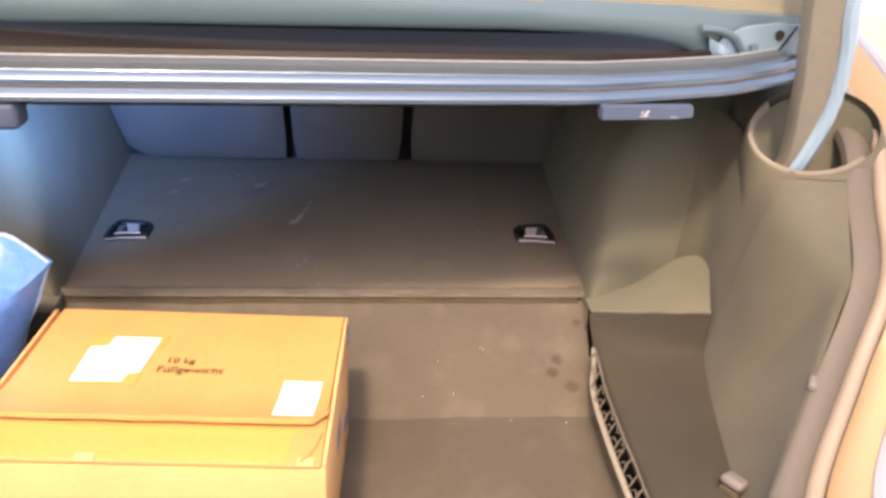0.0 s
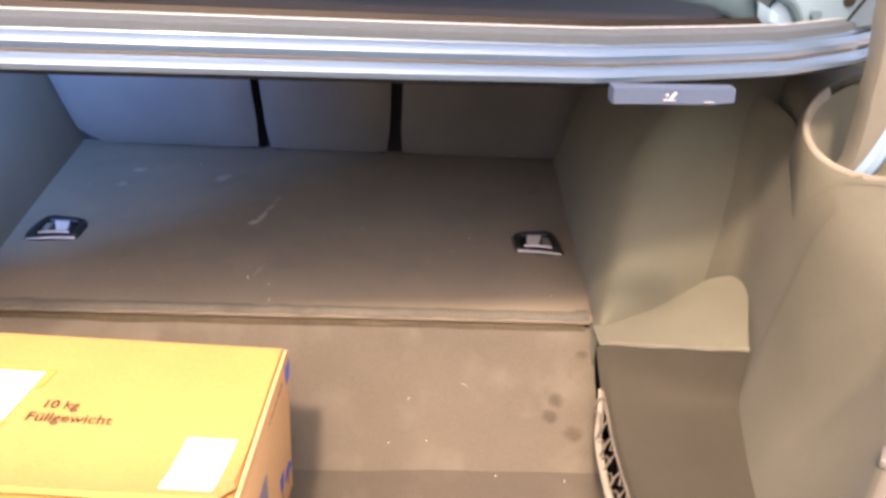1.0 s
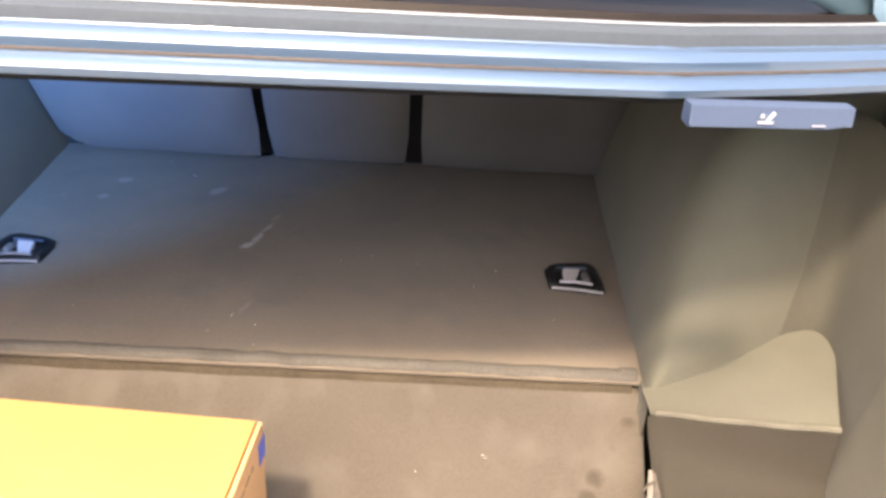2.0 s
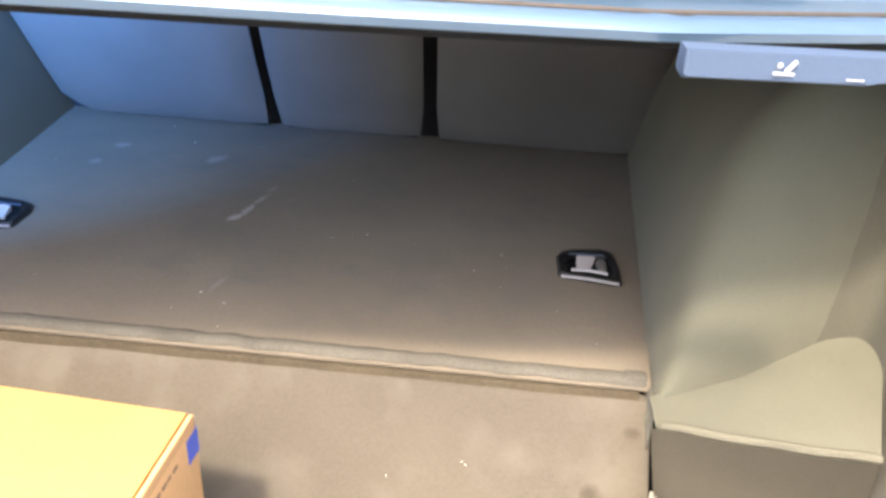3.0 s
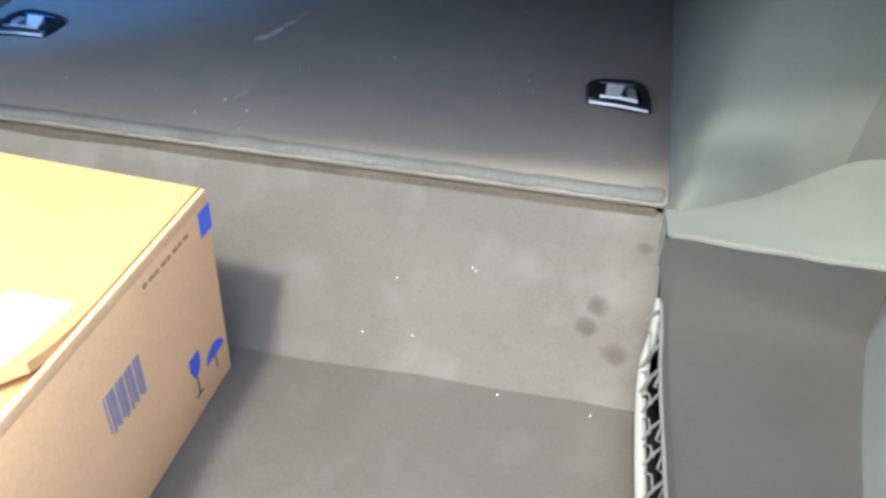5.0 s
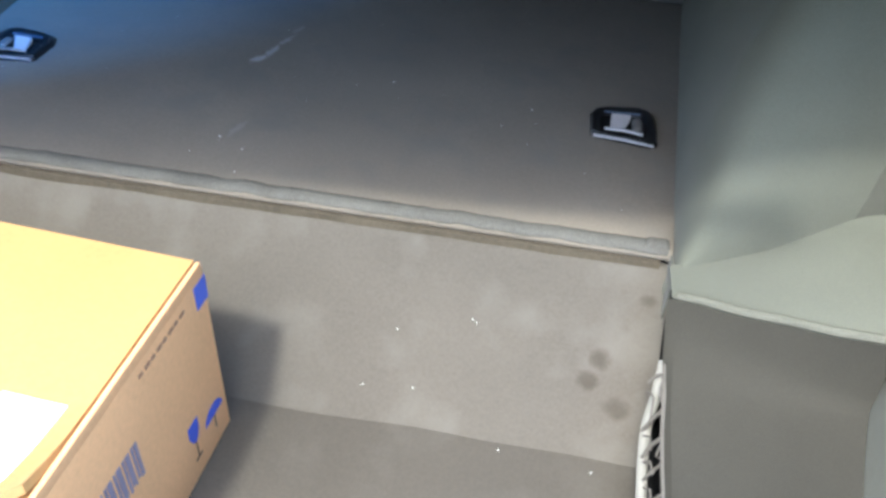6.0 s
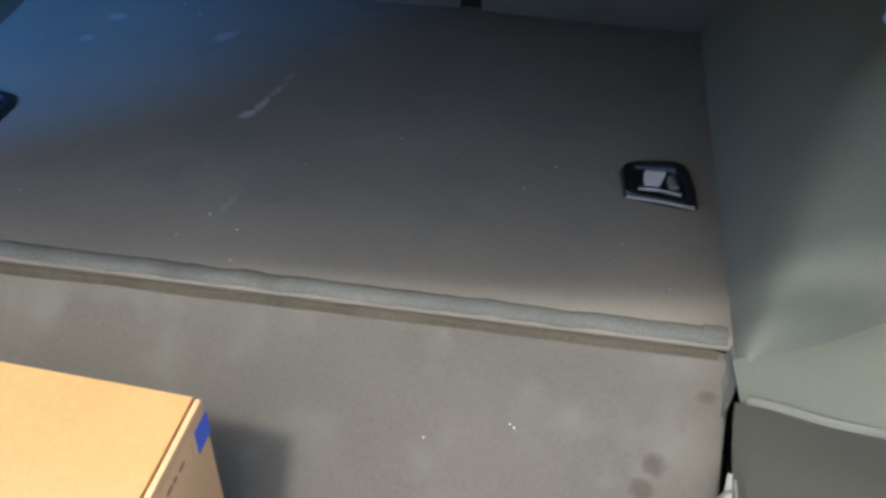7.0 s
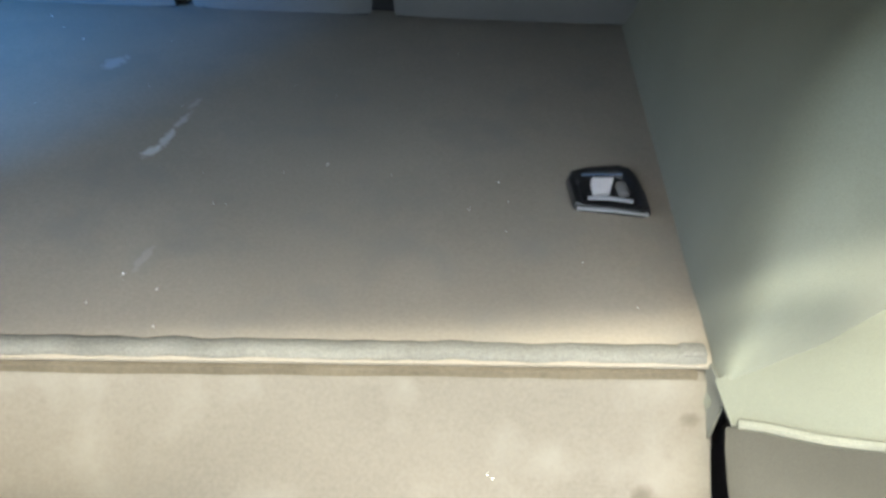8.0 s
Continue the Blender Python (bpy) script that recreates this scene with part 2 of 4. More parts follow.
def tube(points, radius, sides=10, bm=None, flat=1.0):
    """A round cord through points."""
    pts = [Vector(p) for p in points]
    rows = []
    for i, p in enumerate(pts):
        way = (pts[min(i + 1, len(pts) - 1)] - pts[max(i - 1, 0)]).normalized()
        side = way.cross(Vector((0, 0, 1)))
        side = side.normalized() if side.length > 1e-4 else Vector((1, 0, 0))
        up = side.cross(way)
        rows.append([p + radius * (math.cos(a) * side + flat * math.sin(a) * up)
                     for a in (2 * math.pi * k / sides for k in range(sides))])
    return loft(rows, True, bm)


def curve_points(points, n=8):
    """A smooth line through the points given."""
    pts = [Vector(p) for p in points]
    out = []
    for i in range(len(pts) - 1):
        a, b, c, d = pts[max(i - 1, 0)], pts[i], pts[i + 1], pts[min(i + 2, len(pts) - 1)]
        for k in range(n):
            t = k / n
            out.append(0.5 * (2 * b + (c - a) * t + (2 * a - 5 * b + 4 * c - d) * t * t + (3 * b - a - 3 * c + d) * t ** 3))
    return out + [pts[-1]]


def blend(x, table):
    """Straight lines between the pairs of a table."""
    return float(np.interp(x, [p[0] for p in table], [p[1] for p in table]))


def sheet(outline, z0, z1, bm=None):
    """A flat plate with the outline given."""
    bm = bm or bmesh.new()
    low = [bm.verts.new((x, y, z0)) for x, y in outline]
    high = [bm.verts.new((x, y, z1)) for x, y in outline]
    bm.faces.new(low[::-1])
    bm.faces.new(high)
    n = len(outline)
    for i in range(n):
        k = (i + 1) % n
        bm.faces.new((low[i], low[k], high[k], high[i]))
    return bm


def lettering(name, text, size, material, parent, m, label=""):
    """Raised print with the built-in font, as a mesh."""
    cu = bpy.data.curves.new(name, "FONT")
    cu.body, cu.size, cu.extrude = text, size, 0.0002
    tmp = bpy.data.objects.new(name, cu)
    scene.collection.objects.link(tmp)
    me = bpy.data.meshes.new_from_object(tmp.evaluated_get(bpy.context.evaluated_depsgraph_get()))
    bpy.data.objects.remove(tmp)
    me.materials.clear()
    me.materials.append(material)
    ob = new(name, me)
    ob.parent, ob.matrix_local = parent, m
    if label:
        ob["label"] = label
    return ob


# ---- plan of the boot ----
MID = -0.04          # the car's middle line
FLOOR, DECK = 0.690, 0.838
RAMP_FOOT, RAMP_HEAD = 1.083, 1.217
SEAT_Y = 1.82
SILL_Y = 0.66
WELL_X, WELL_W, WELL_D = 0.695, 0.1, 0.054     # the hinge well's middle and half sizes


def half(y):
    """Half the boot's width between the wheel arches."""
    return 0.42 + 0.08 * max(y - 1.2, 0)


def lip_y(x):
    """The line of the body's edge over the boot's opening."""
    return 0.02 + blend(x, [(-0.95, 1.24), (-0.72, 1.1), (-0.62, 1.03), (-0.5, 0.985), (-0.4, 0.984), (-0.25, 0.995), (-0.1, 1.005), (0.12, 1.02),
                     (0.3, 1.036), (0.42, 1.07), (0.51, 1.10), (0.62, 1.165), (0.7, 1.23), (0.85, 1.36)])


LIP_Z = 1.210


# the outer side panel, as (y, distance from the middle, height)
SHELF_LINE = [(1.10, 0.797), (1.09, 0.792), (1.05, 0.781), (1.0, 0.773), (0.92, 0.768), (0.8, 0.765), (SILL_Y, 0.762)]
PANEL_FOOT = [(1.36, 0.68), (1.25, 0.644), (1.158, 0.61), (1.10, 0.59), (1.0, 0.57), (0.8, 0.53), (SILL_Y, 0.49)]
PANEL_TOP = [(2.3, 0.87, 1.25), (1.7, 0.85, 1.22), (1.45, 0.82, 1.19), (1.3, 0.80, 1.15), (1.2, 0.79, 1.12), (1.1, 0.755, 1.065), (0.985, 0.715, 1.0), (0.887, 0.637, 0.91), (0.765, 0.54, 0.83), (SILL_Y, 0.49, 0.80)]
PANEL_LEDGE = [(1.36, 0.64, 1.18), (1.3, 0.636, 1.165), (1.2, 0.632, 1.12), (1.15, 0.632, 1.092), (1.12, 0.634, 1.075), (1.05, 0.655, 1.03), (0.985, 0.69, 0.98), (0.887, 0.625, 0.895), (0.765, 0.532, 0.82), (SILL_Y, 0.485, 0.79)]


def panel_curve(y):
    """Foot, ledge and top of the outer panel at y, as (distance from the middle, y, height)."""
    a = Vector((blend(y, sorted(PANEL_FOOT)), y, blend(y, sorted(SHELF_LINE)) if y < 1.1 else 0.797 + 0.033 * min((y - 1.1) / 0.058, 1)))
    w = Vector((blend(y, sorted((p[0], p[1]) for p in PANEL_LEDGE)), y, blend(y, sorted((p[0], p[2]) for p in PANEL_LEDGE))))
    b = Vector((blend(y, sorted((p[0], p[1]) for p in PANEL_TOP)), y, blend(y, sorted((p[0], p[2]) for p in PANEL_TOP))))
    return a, w, b


def panel_row(y):
    """The outer panel's section at y from foot to top, its ridge rounded."""
    a, w, b = panel_curve(y)
    row = curve_points([a, a.lerp(w, 0.5) + Vector((0.012, 0, -0.01)), w, w.lerp(b, 0.3) + Vector((0, 0, 0.004)), b], 8)
    for _ in range(70):
        row = [row[0]] + [row[k - 1] * 0.25 + row[k] * 0.5 + row[k + 1] * 0.25 for k in range(1, len(row) - 1)] + [row[-1]]
    return row


def panel_height(d, y):
    row = panel_row(y)
    low = min(range(len(row) // 3, len(row)), key=lambda k: row[k].x)
    return blend(d, [(p.x, p.z) for p in row[low:]])


# ---- large structure ----
ground = part("ground", block(-60, 60, -60, 60, -0.2, 0.0), PAVING, smooth=False)
tagged(ground, "grey paved ground that the car stands on", "ground", kind="structure")

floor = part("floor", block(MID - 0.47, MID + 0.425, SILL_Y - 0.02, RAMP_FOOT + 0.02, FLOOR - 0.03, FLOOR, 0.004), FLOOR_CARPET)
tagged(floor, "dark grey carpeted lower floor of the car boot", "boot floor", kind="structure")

# the sloping step between the two floors, its head set back under the deck's edge
rows = []
for i in range(41):
    x = MID - 0.455 + 0.880 * i / 40
    row = []
    for k in range(13):
        f = -0.04 + 1.02 * k / 12
        y = RAMP_FOOT + (RAMP_HEAD - RAMP_FOOT) * f
        z = FLOOR + 0.001 + (DECK - 0.019 - FLOOR) * f
        sag = 0.0025 * noise.noise((x * 9, f * 2.5, 0)) - 0.004 * math.sin(math.pi * f)
        row.append((x, y - sag * 0.7, z + sag * 0.7))
    y, z = row[-1][1:]
    row += [(x, y + 0.003, z + 0.002), (x, y + 0.007, z + 0.0025), (x, y + 0.016, z + 0.002)]
    rows.append(row)
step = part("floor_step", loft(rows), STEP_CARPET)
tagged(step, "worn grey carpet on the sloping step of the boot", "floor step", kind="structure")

# riser strip: the shade under the deck's edge is put into its brown
rows = []
for i in range(81):
    x = MID - 0.455 + 0.868 * i / 80
    w = 0.0012 * noise.noise((x * 16, 1, 0))
    rows.append([(x, 1.2172 + w, 0.808), (x, 1.2172 + w, 0.818 + w), (x, 1.218 + w, 0.822), (x, 1.2192, 0.826), (x, 1.228, 0.8265), (x, 1.228, 0.808)])
part("riser_strip", loft(rows, True), UNDER_BROWN, step, "riser under the deck edge, browned for its shade")

# the raised deck before the seats, its edge rounded
prof = [(SEAT_Y + 0.05, DECK)] + [(1.79 - 0.05 * i, DECK) for i in range(11)] + [(1.255, DECK), (1.24, DECK)]
prof += [(1.229, DECK - 0.001), (1.224, DECK - 0.003), (1.221, DECK - 0.006), (1.2215, DECK - 0.009), (1.227, DECK - 0.012), (1.26, DECK - 0.013), (SEAT_Y + 0.05, DECK - 0.013)]
rows = []
for i in range(41):
    u = -1 + i / 20
    rows.append([(MID + u * (half(y) + 0.001 + 0.006 * (y > 1.3)), y, z + (0.0025 * noise.noise((u * 2.2, y * 5, 3)) if z == DECK else 0)) for y, z in prof])
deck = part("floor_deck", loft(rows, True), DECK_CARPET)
tagged(deck, "dark grey carpeted raised floor before the rear seats", "boot floor", kind="structure")
roll = [(MID - 0.45 + 0.868 * i / 80, 1.2315 + 0.0022 * noise.noise((i * 0.35, 0, 0)), DECK - 0.003 + 0.0018 * noise.noise((i * 0.45, 5, 0))) for i in range(81)]
part("edge_binding", tube(roll, 0.0095, 10, flat=0.6), CARPET_EDGE, deck, "pale worn carpet edge")
part("binding_end", block(0.357, 0.380, 1.225, 1.240, DECK - 0.004, DECK + 0.0045, 0.004, 3), CARPET_EDGE, deck, "pale folded end of the edge")


def side_trim(s, name, label):
    """The felt-lined side of the boot; s is 1 or -1 for the two sides."""
    wall = group_of(name, label, "side trim", kind="structure")

    def X(d):
        return MID + s * d
    arch = [(-0.002, DECK - 0.03), (0.0, DECK), (0.002, 0.87), (0.006, 0.91), (0.012, 0.955), (0.020, 1.0), (0.033, 1.045), (0.052, 1.085), (0.075, 1.115),
            (0.095, 1.132), (0.115, 1.146), (0.13, 1.154), (0.145, 1.16), (0.16, 1.165), (0.172, 1.169), (0.185, 1.172), (0.2, 1.175), (0.22, 1.178), (0.26, 1.182), (0.3, 1.185), (0.38, 1.19)]

    def ledge_edge(d):
        """Where the ledge ends over the side shelf, at a distance d from the car's middle."""
        return (blend(d, [(0.41, 1.163), (0.43, 1.156), (0.46, 1.143), (0.5, 1.128), (0.56, 1.115), (0.65, 1.10)]),
                blend(d, [(0.41, 0.840), (0.43, 0.844), (0.46, 0.852), (0.5, 0.860), (0.56, 0.868), (0.65, 0.876)]))

    # a sloping ledge runs from the shelf's edge to the foot of the arch's rear face
    foot_y = [(-0.01, 1.195), (0.0, 1.197), (0.04, 1.212), (0.09, 1.228), (0.17, 1.26), (0.2, 1.268), (0.25, 1.276), (0.5, 1.29)]
    foot_z = [(-0.01, DECK - 0.001), (0.0, DECK), (0.04, 0.843), (0.09, 0.854), (0.17, 0.888), (0.24, 0.905), (0.5, 0.91)]
    rows = []
    for i in range(41):
        row = []
        for k, (d, z) in enumerate(arch):
            dd = d + blend(d, [(-0.002, 0.0), (0.0, 0.009), (0.04, 0.054), (0.16, 0.081), (0.38, 0.108)]) * max(0.0, 1 - (i / 16) ** 0.8)
            y0 = blend(dd, foot_y)
            y = y0 + (1.86 - y0) * (i / 40) ** 2
            f = min((y - y0) / 0.11, 1)
            rise = math.sin(math.pi / 2 * f) ** 0.6
            z0 = min(blend(dd, foot_z), z)
            row.append((X(half(y) + dd), y, z0 + (z - z0) * rise))
        rows.append(row)
    part("wheel_arch", loft(rows, thick=0.004), FELT, wall, "grey felt over the rounded wheel arch")
    rows = []
    for i in range(17):
        near, far = 0.418 + 0.174 * i / 16, 0.418 + 0.232 * i / 16
        y1, z1 = blend(far - 0.42, foot_y) + 0.006, blend(far - 0.42, foot_z) + 0.001
        ye, ze = ledge_edge(near)
        rows.append([(X(near + (far - near) * q), ye + (y1 - ye) * q, ze - 0.003 + (z1 - ze + 0.003) * q ** 1.15) for q in (0, 0.2, 0.4, 0.6, 0.8, 1)])
    side = [(1.184, 0.788), (1.222, 0.822), (1.222, 0.836), (1.197, 0.838), (1.184, 0.838)]
    cheek = loft([[(X(0.4205), y, z) for y, z in side], [(X(0.4225), y, z) for y, z in side]], True)
    part("ledge_cheek", cheek, SHADED_FELT, wall, "felt flap beside the step")
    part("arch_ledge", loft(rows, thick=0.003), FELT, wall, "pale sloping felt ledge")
    # unseen filler that stops daylight leaking through the trim's corner
    part("trim_backing", block(*sorted((X(0.672), X(0.75))), 1.12, 1.36, 0.80, 1.06, 0.004), SHADED_FELT, wall, "unseen filler block behind the corner of the trim")
    # side shelf behind the arch, running down to the rear
    across = [(0.424, -0.016), (0.4215, -0.007), (0.426, -0.001), (0.436, 0.0)] + [(0.436 + 0.155 * q, 0.0) for q in (0.25, 0.5, 0.75, 1.0)]
    rows = []
    for v in (1.0, 0.75, 0.5, 0.25):
        row = []
        for d, dz in across:
            ye, ze = ledge_edge(d)
            row.append((X(d), 1.10 + (ye + 0.001 - 1.10) * v ** 0.7, 0.797 + dz * (1 - 0.6 * v) + (ze - 0.801) * v ** 1.3))
        rows.append(row)
    for y, z in SHELF_LINE:
        w = blend(y, sorted(PANEL_FOOT))
        rows.append([(X(0.424), y, z - 0.016), (X(0.4215), y, z - 0.007), (X(0.426), y, z - 0.001), (X(0.436), y, z)] +
                    [(X(0.436 + (w - 0.436) * q), y, z + 0.001 * noise.noise((q * 5, y * 9, s))) for q in (0.25, 0.5, 0.75, 1.0)])
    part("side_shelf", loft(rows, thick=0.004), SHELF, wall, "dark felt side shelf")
    lip = [(X(d), ledge_edge(d)[0] + 0.001 * math.sin(d * 90), ledge_edge(d)[1] - 0.001) for d in [0.422 + 0.017 * q for q in range(11)]]
    part("shelf_edge", tube(lip, 0.0042, 8), LEDGE_EDGE, wall, "pale rounded trim edge")
    # outer wall, up to the seal
    rows = []
    for i in range(81):
        y = 1.36 - (1.36 - SILL_Y) * i / 80
        rows.append([(X(q.x), q.y, q.z) for q in panel_row(y)])
    bm = loft(rows)
    middles = [(f, f.calc_center_median()) for f in bm.faces]
    hole = [f for f, c in middles if s > 0 and c.z > 1.03 and math.hypot((c.x - WELL_X) / WELL_W, (c.y - 1.2) / WELL_D) < 1.1]
    bmesh.ops.delete(bm, geom=hole, context="FACES")
    part("outer_panel", bm, SHADED_FELT, wall, "grey felt outer panel")
    # the felt runs round the hollow corner from the panel to the arch
    rows = [[q + Vector((-0.0015, -0.001, 0)) for q in panel_row(1.12 + 0.02 * k)[:20]] for k in range(10)]
    for k in range(10):
        dd = 0.212 - 0.009 * k
        y0, z0, z1 = blend(dd, foot_y), blend(dd, foot_z), blend(dd - 0.07, arch)
        row = []
        for v in range(20):
            f = (v / 19) ** 1.6
            y = y0 - (0.0025, 0.0025, 0.0025, 0.0025, 0.0025, 0.0025, 0.002, 0.001, -0.001, -0.004)[k] + 0.11 * f
            row.append(Vector((half(y) + dd, y, z0 + (z1 - z0) * math.sin(math.pi / 2 * f) ** 0.6)))
        rows.append(row)
    for _ in range(40):
        rows = [rows[0]] + [[a * 0.25 + b * 0.5 + c * 0.25 for a, b, c in zip(rows[k - 1], rows[k], rows[k + 1])] for k in range(1, len(rows) - 1)] + [rows[-1]]
    part("hollow_corner", loft([[(X(q.x), q.y, q.z) for q in row] for row in rows]), SHADED_FELT, wall, "felt in the rounded corner of the trim")
    return wall, [(X(d), y, z) for y, d, z in PANEL_TOP]


wall_right, edge_right = side_trim(1, "wall_right", "greyish green felt side trim over the wheel arch")
wall_left, edge_left = side_trim(-1, "wall_left", "grey felt side trim with a bluish cast")

# parcel shelf overhead
rows = []
for i in range(25):
    x = MID - 0.78 + 1.56 * i / 24
    y0 = lip_y(x) + 0.012
    rows.append([(x, y0, LIP_Z - 0.004), (x, y0 + 0.04, LIP_Z - 0.006), (x, 1.5, LIP_Z + 0.01), (x, 1.9, LIP_Z + 0.01),
                 (x, 1.9, LIP_Z + 0.03), (x, y0, LIP_Z + 0.012)])
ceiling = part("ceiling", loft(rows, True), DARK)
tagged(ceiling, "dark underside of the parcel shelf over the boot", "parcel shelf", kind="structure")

pan = part("floor_pan", block(MID - 0.62, MID + 0.62, SILL_Y - 0.02, 1.9, 0.55, 0.655, 0.01), DARK)
tagged(pan, "dark metal floor pan under the boot carpet", "floor pan", kind="structure")
riser = part("deck_support", block(MID - 0.47, MID + 0.47, 1.24, 1.88, 0.657, DECK - 0.018, 0.004), DARK)
tagged(riser, "dark block under the raised boot floor", "floor support", kind="structure")
for s in (-1, 1):
    inner = part("side_liner", block(*sorted((MID + s * 0.470, MID + s * 0.475)), SILL_Y, 1.9, 0.657, 0.755, 0.001), GAP_CLOTH)
    tagged(inner, "dark liner below the side trim", "liner", kind="structure")
sill = part("sill", block(MID - 0.52, MID + 0.52, SILL_Y - 0.09, SILL_Y, 0.55, 0.80, 0.015, 3), BLACK)
tagged(sill, "black plastic loading sill of the boot", "loading sill", kind="structure")
wall_front = part("wall_front", block(MID - 0.85, MID + 0.85, 1.93, 1.95, 0.5, 1.22), DARK)
tagged(wall_front, "dark closing wall behind the rear seats", "wall", kind="structure")

# ---- rear seat backs ----
def seat_back(x0, x1, label, corner=0.0):
    """A padded back leaning to the rear; corner rounds its outer lower end."""
    seat = group_of("seat_backrest", label, "seat back", "rear seat backs")
    nx, nz = 16, 12
    rows = []
    for i in range(nx + 1):
        u = i / nx
        row = []
        for k in range(nz + 1):
            v = k / nz
            x = x0 + (x1 - x0) * u
            rim = min(u, 1 - u) * (x1 - x0)
            rimz = min(v, 1 - v) * 0.4
            puff = 0.012 * (1 - math.exp(-rim / 0.01)) * (1 - math.exp(-rimz / 0.01)) + 0.0015 * noise.noise((x * 7, v * 4, 2))
            lift = corner * max(0, 1 - (x - x0) / 0.05) ** 2 * (1 - v)
            z = DECK + 0.022 + lift + 0.327 * v
            row.append((x - 0.03 * v * (corner > 0) * (1 - u), SEAT_Y + 0.012 - 0.5 * (z - DECK) - puff, z))
        rows.append(row)
    part("back_panel", loft(rows, thick=0.02), SEAT, seat)
    # black strip along the line where the back meets the deck
    strip = [(x0 + (x1 - x0) * q / 10, SEAT_Y + 0.006, DECK + 0.010 + corner * max(0, 1 - q / 1.6) ** 2) for q in range(11)]
    part("lower_strip", tube(strip, 0.010, 8), BLACK, seat, "black lower edge")
    return seat


seat_back(-0.495, -0.168, "grey felt rear seat back, wider outer part", 0.03)
seat_back(-0.134, 0.084, "grey felt rear seat back, narrow middle part")
seat_back(0.124, 0.44, "grey felt rear seat back, wider outer part")
back = [(SEAT_Y + 0.03, DECK - 0.02), (SEAT_Y + 0.03 - 0.5 * 0.35, DECK + 0.36), (SEAT_Y + 0.045 - 0.5 * 0.35, DECK + 0.36), (SEAT_Y + 0.045, DECK - 0.02)]
seat_frame = part("seat_base", loft([[(x, y, z) for y, z in back] for x in (MID - 0.5, MID + 0.5)], True), GAP_CLOTH)
tagged(seat_frame, "dark grey cloth behind the rear seat backs", "seat frame", kind="structure")

# ---- opening edge: gutter, seal, glass ----
LIP_PROFILE = [(0.02, 0.001), (0.004, 0.001), (-0.004, 0.0045), (-0.005, 0.010), (0.0, 0.0155), (0.007, 0.017), (0.008, 0.021), (0.007, 0.027),
               (0.012, 0.033), (0.020, 0.0345), (0.022, 0.037), (0.024, 0.043), (0.032, 0.046), (0.042, 0.044), (0.046, 0.040), (0.056, 0.039),
               (0.060, 0.041), (0.070, 0.042), (0.075, 0.032), (0.05, 0.02)]
rows = []
for i in range(61):
    x = -0.80 + 1.52 * i / 60
    rows.append([(x, lip_y(x) + dy, LIP_Z + dz) for dy, dz in LIP_PROFILE])
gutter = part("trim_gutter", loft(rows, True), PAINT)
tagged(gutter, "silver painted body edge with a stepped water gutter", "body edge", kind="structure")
EDGE_X = [-0.79 + 1.5 * i / 60 for i in range(61)]
part("gutter_seam", tube([(x, lip_y(x) + 0.009, LIP_Z + 0.0185) for x in EDGE_X], 0.0022, 8), SEAM, gutter, "brown seam in the gutter")
part("rubber_strip", tube([(x, lip_y(x) + 0.050, LIP_Z + 0.041) for x in EDGE_X], 0.004, 8), RUBBER, gutter, "black rubber strip")
SEAL_PROFILE = [(0.0205, 0.034), (0.021, 0.038), (0.0225, 0.044), (0.030, 0.048), (0.040, 0.047), (0.047, 0.042), (0.04, 0.036)]
part("seal_band", loft([[(x, lip_y(x) + dy, LIP_Z + dz) for dy, dz in SEAL_PROFILE] for x in EDGE_X], True), SEAL_GREY, gutter, "grey rubber band over the gutter")
part("seal_edge", tube([(x, lip_y(x) + 0.033, LIP_Z + 0.0487) for x in EDGE_X], 0.0013, 6), PALE_EDGE, gutter, "thin pale edge of the band")
rows = []
for i in range(61):
    x = -0.84 + 1.60 * i / 60
    y = lip_y(x) + 0.062
    rows.append([(x, y + 0.16, LIP_Z + 0.040), (x, y + 0.166, LIP_Z + 0.050), (x, y + 0.75, LIP_Z + 0.27), (x, y + 0.75, LIP_Z + 0.26), (x, y + 0.17, LIP_Z + 0.036)])
glass = part("window_rear", loft(rows, True), GLASS)
rows = []
for i in range(61):
    x = -0.84 + 1.60 * i / 60
    y = lip_y(x) + 0.062
    rows.append([(x, y, LIP_Z + 0.044), (x, y + 0.004, LIP_Z + 0.050), (x, y + 0.02, LIP_Z + 0.046), (x, y + 0.16, LIP_Z + 0.046), (x, y + 0.16, LIP_Z + 0.034), (x, y + 0.01, LIP_Z + 0.04)])
cowl = part("trim_cowl", loft(rows, True), COWL)
tagged(cowl, "strip below the rear window, blackened for the lid's shade", "window trim", kind="structure")
tagged(glass, "dark tinted rear window of the car", "rear window", kind="structure")

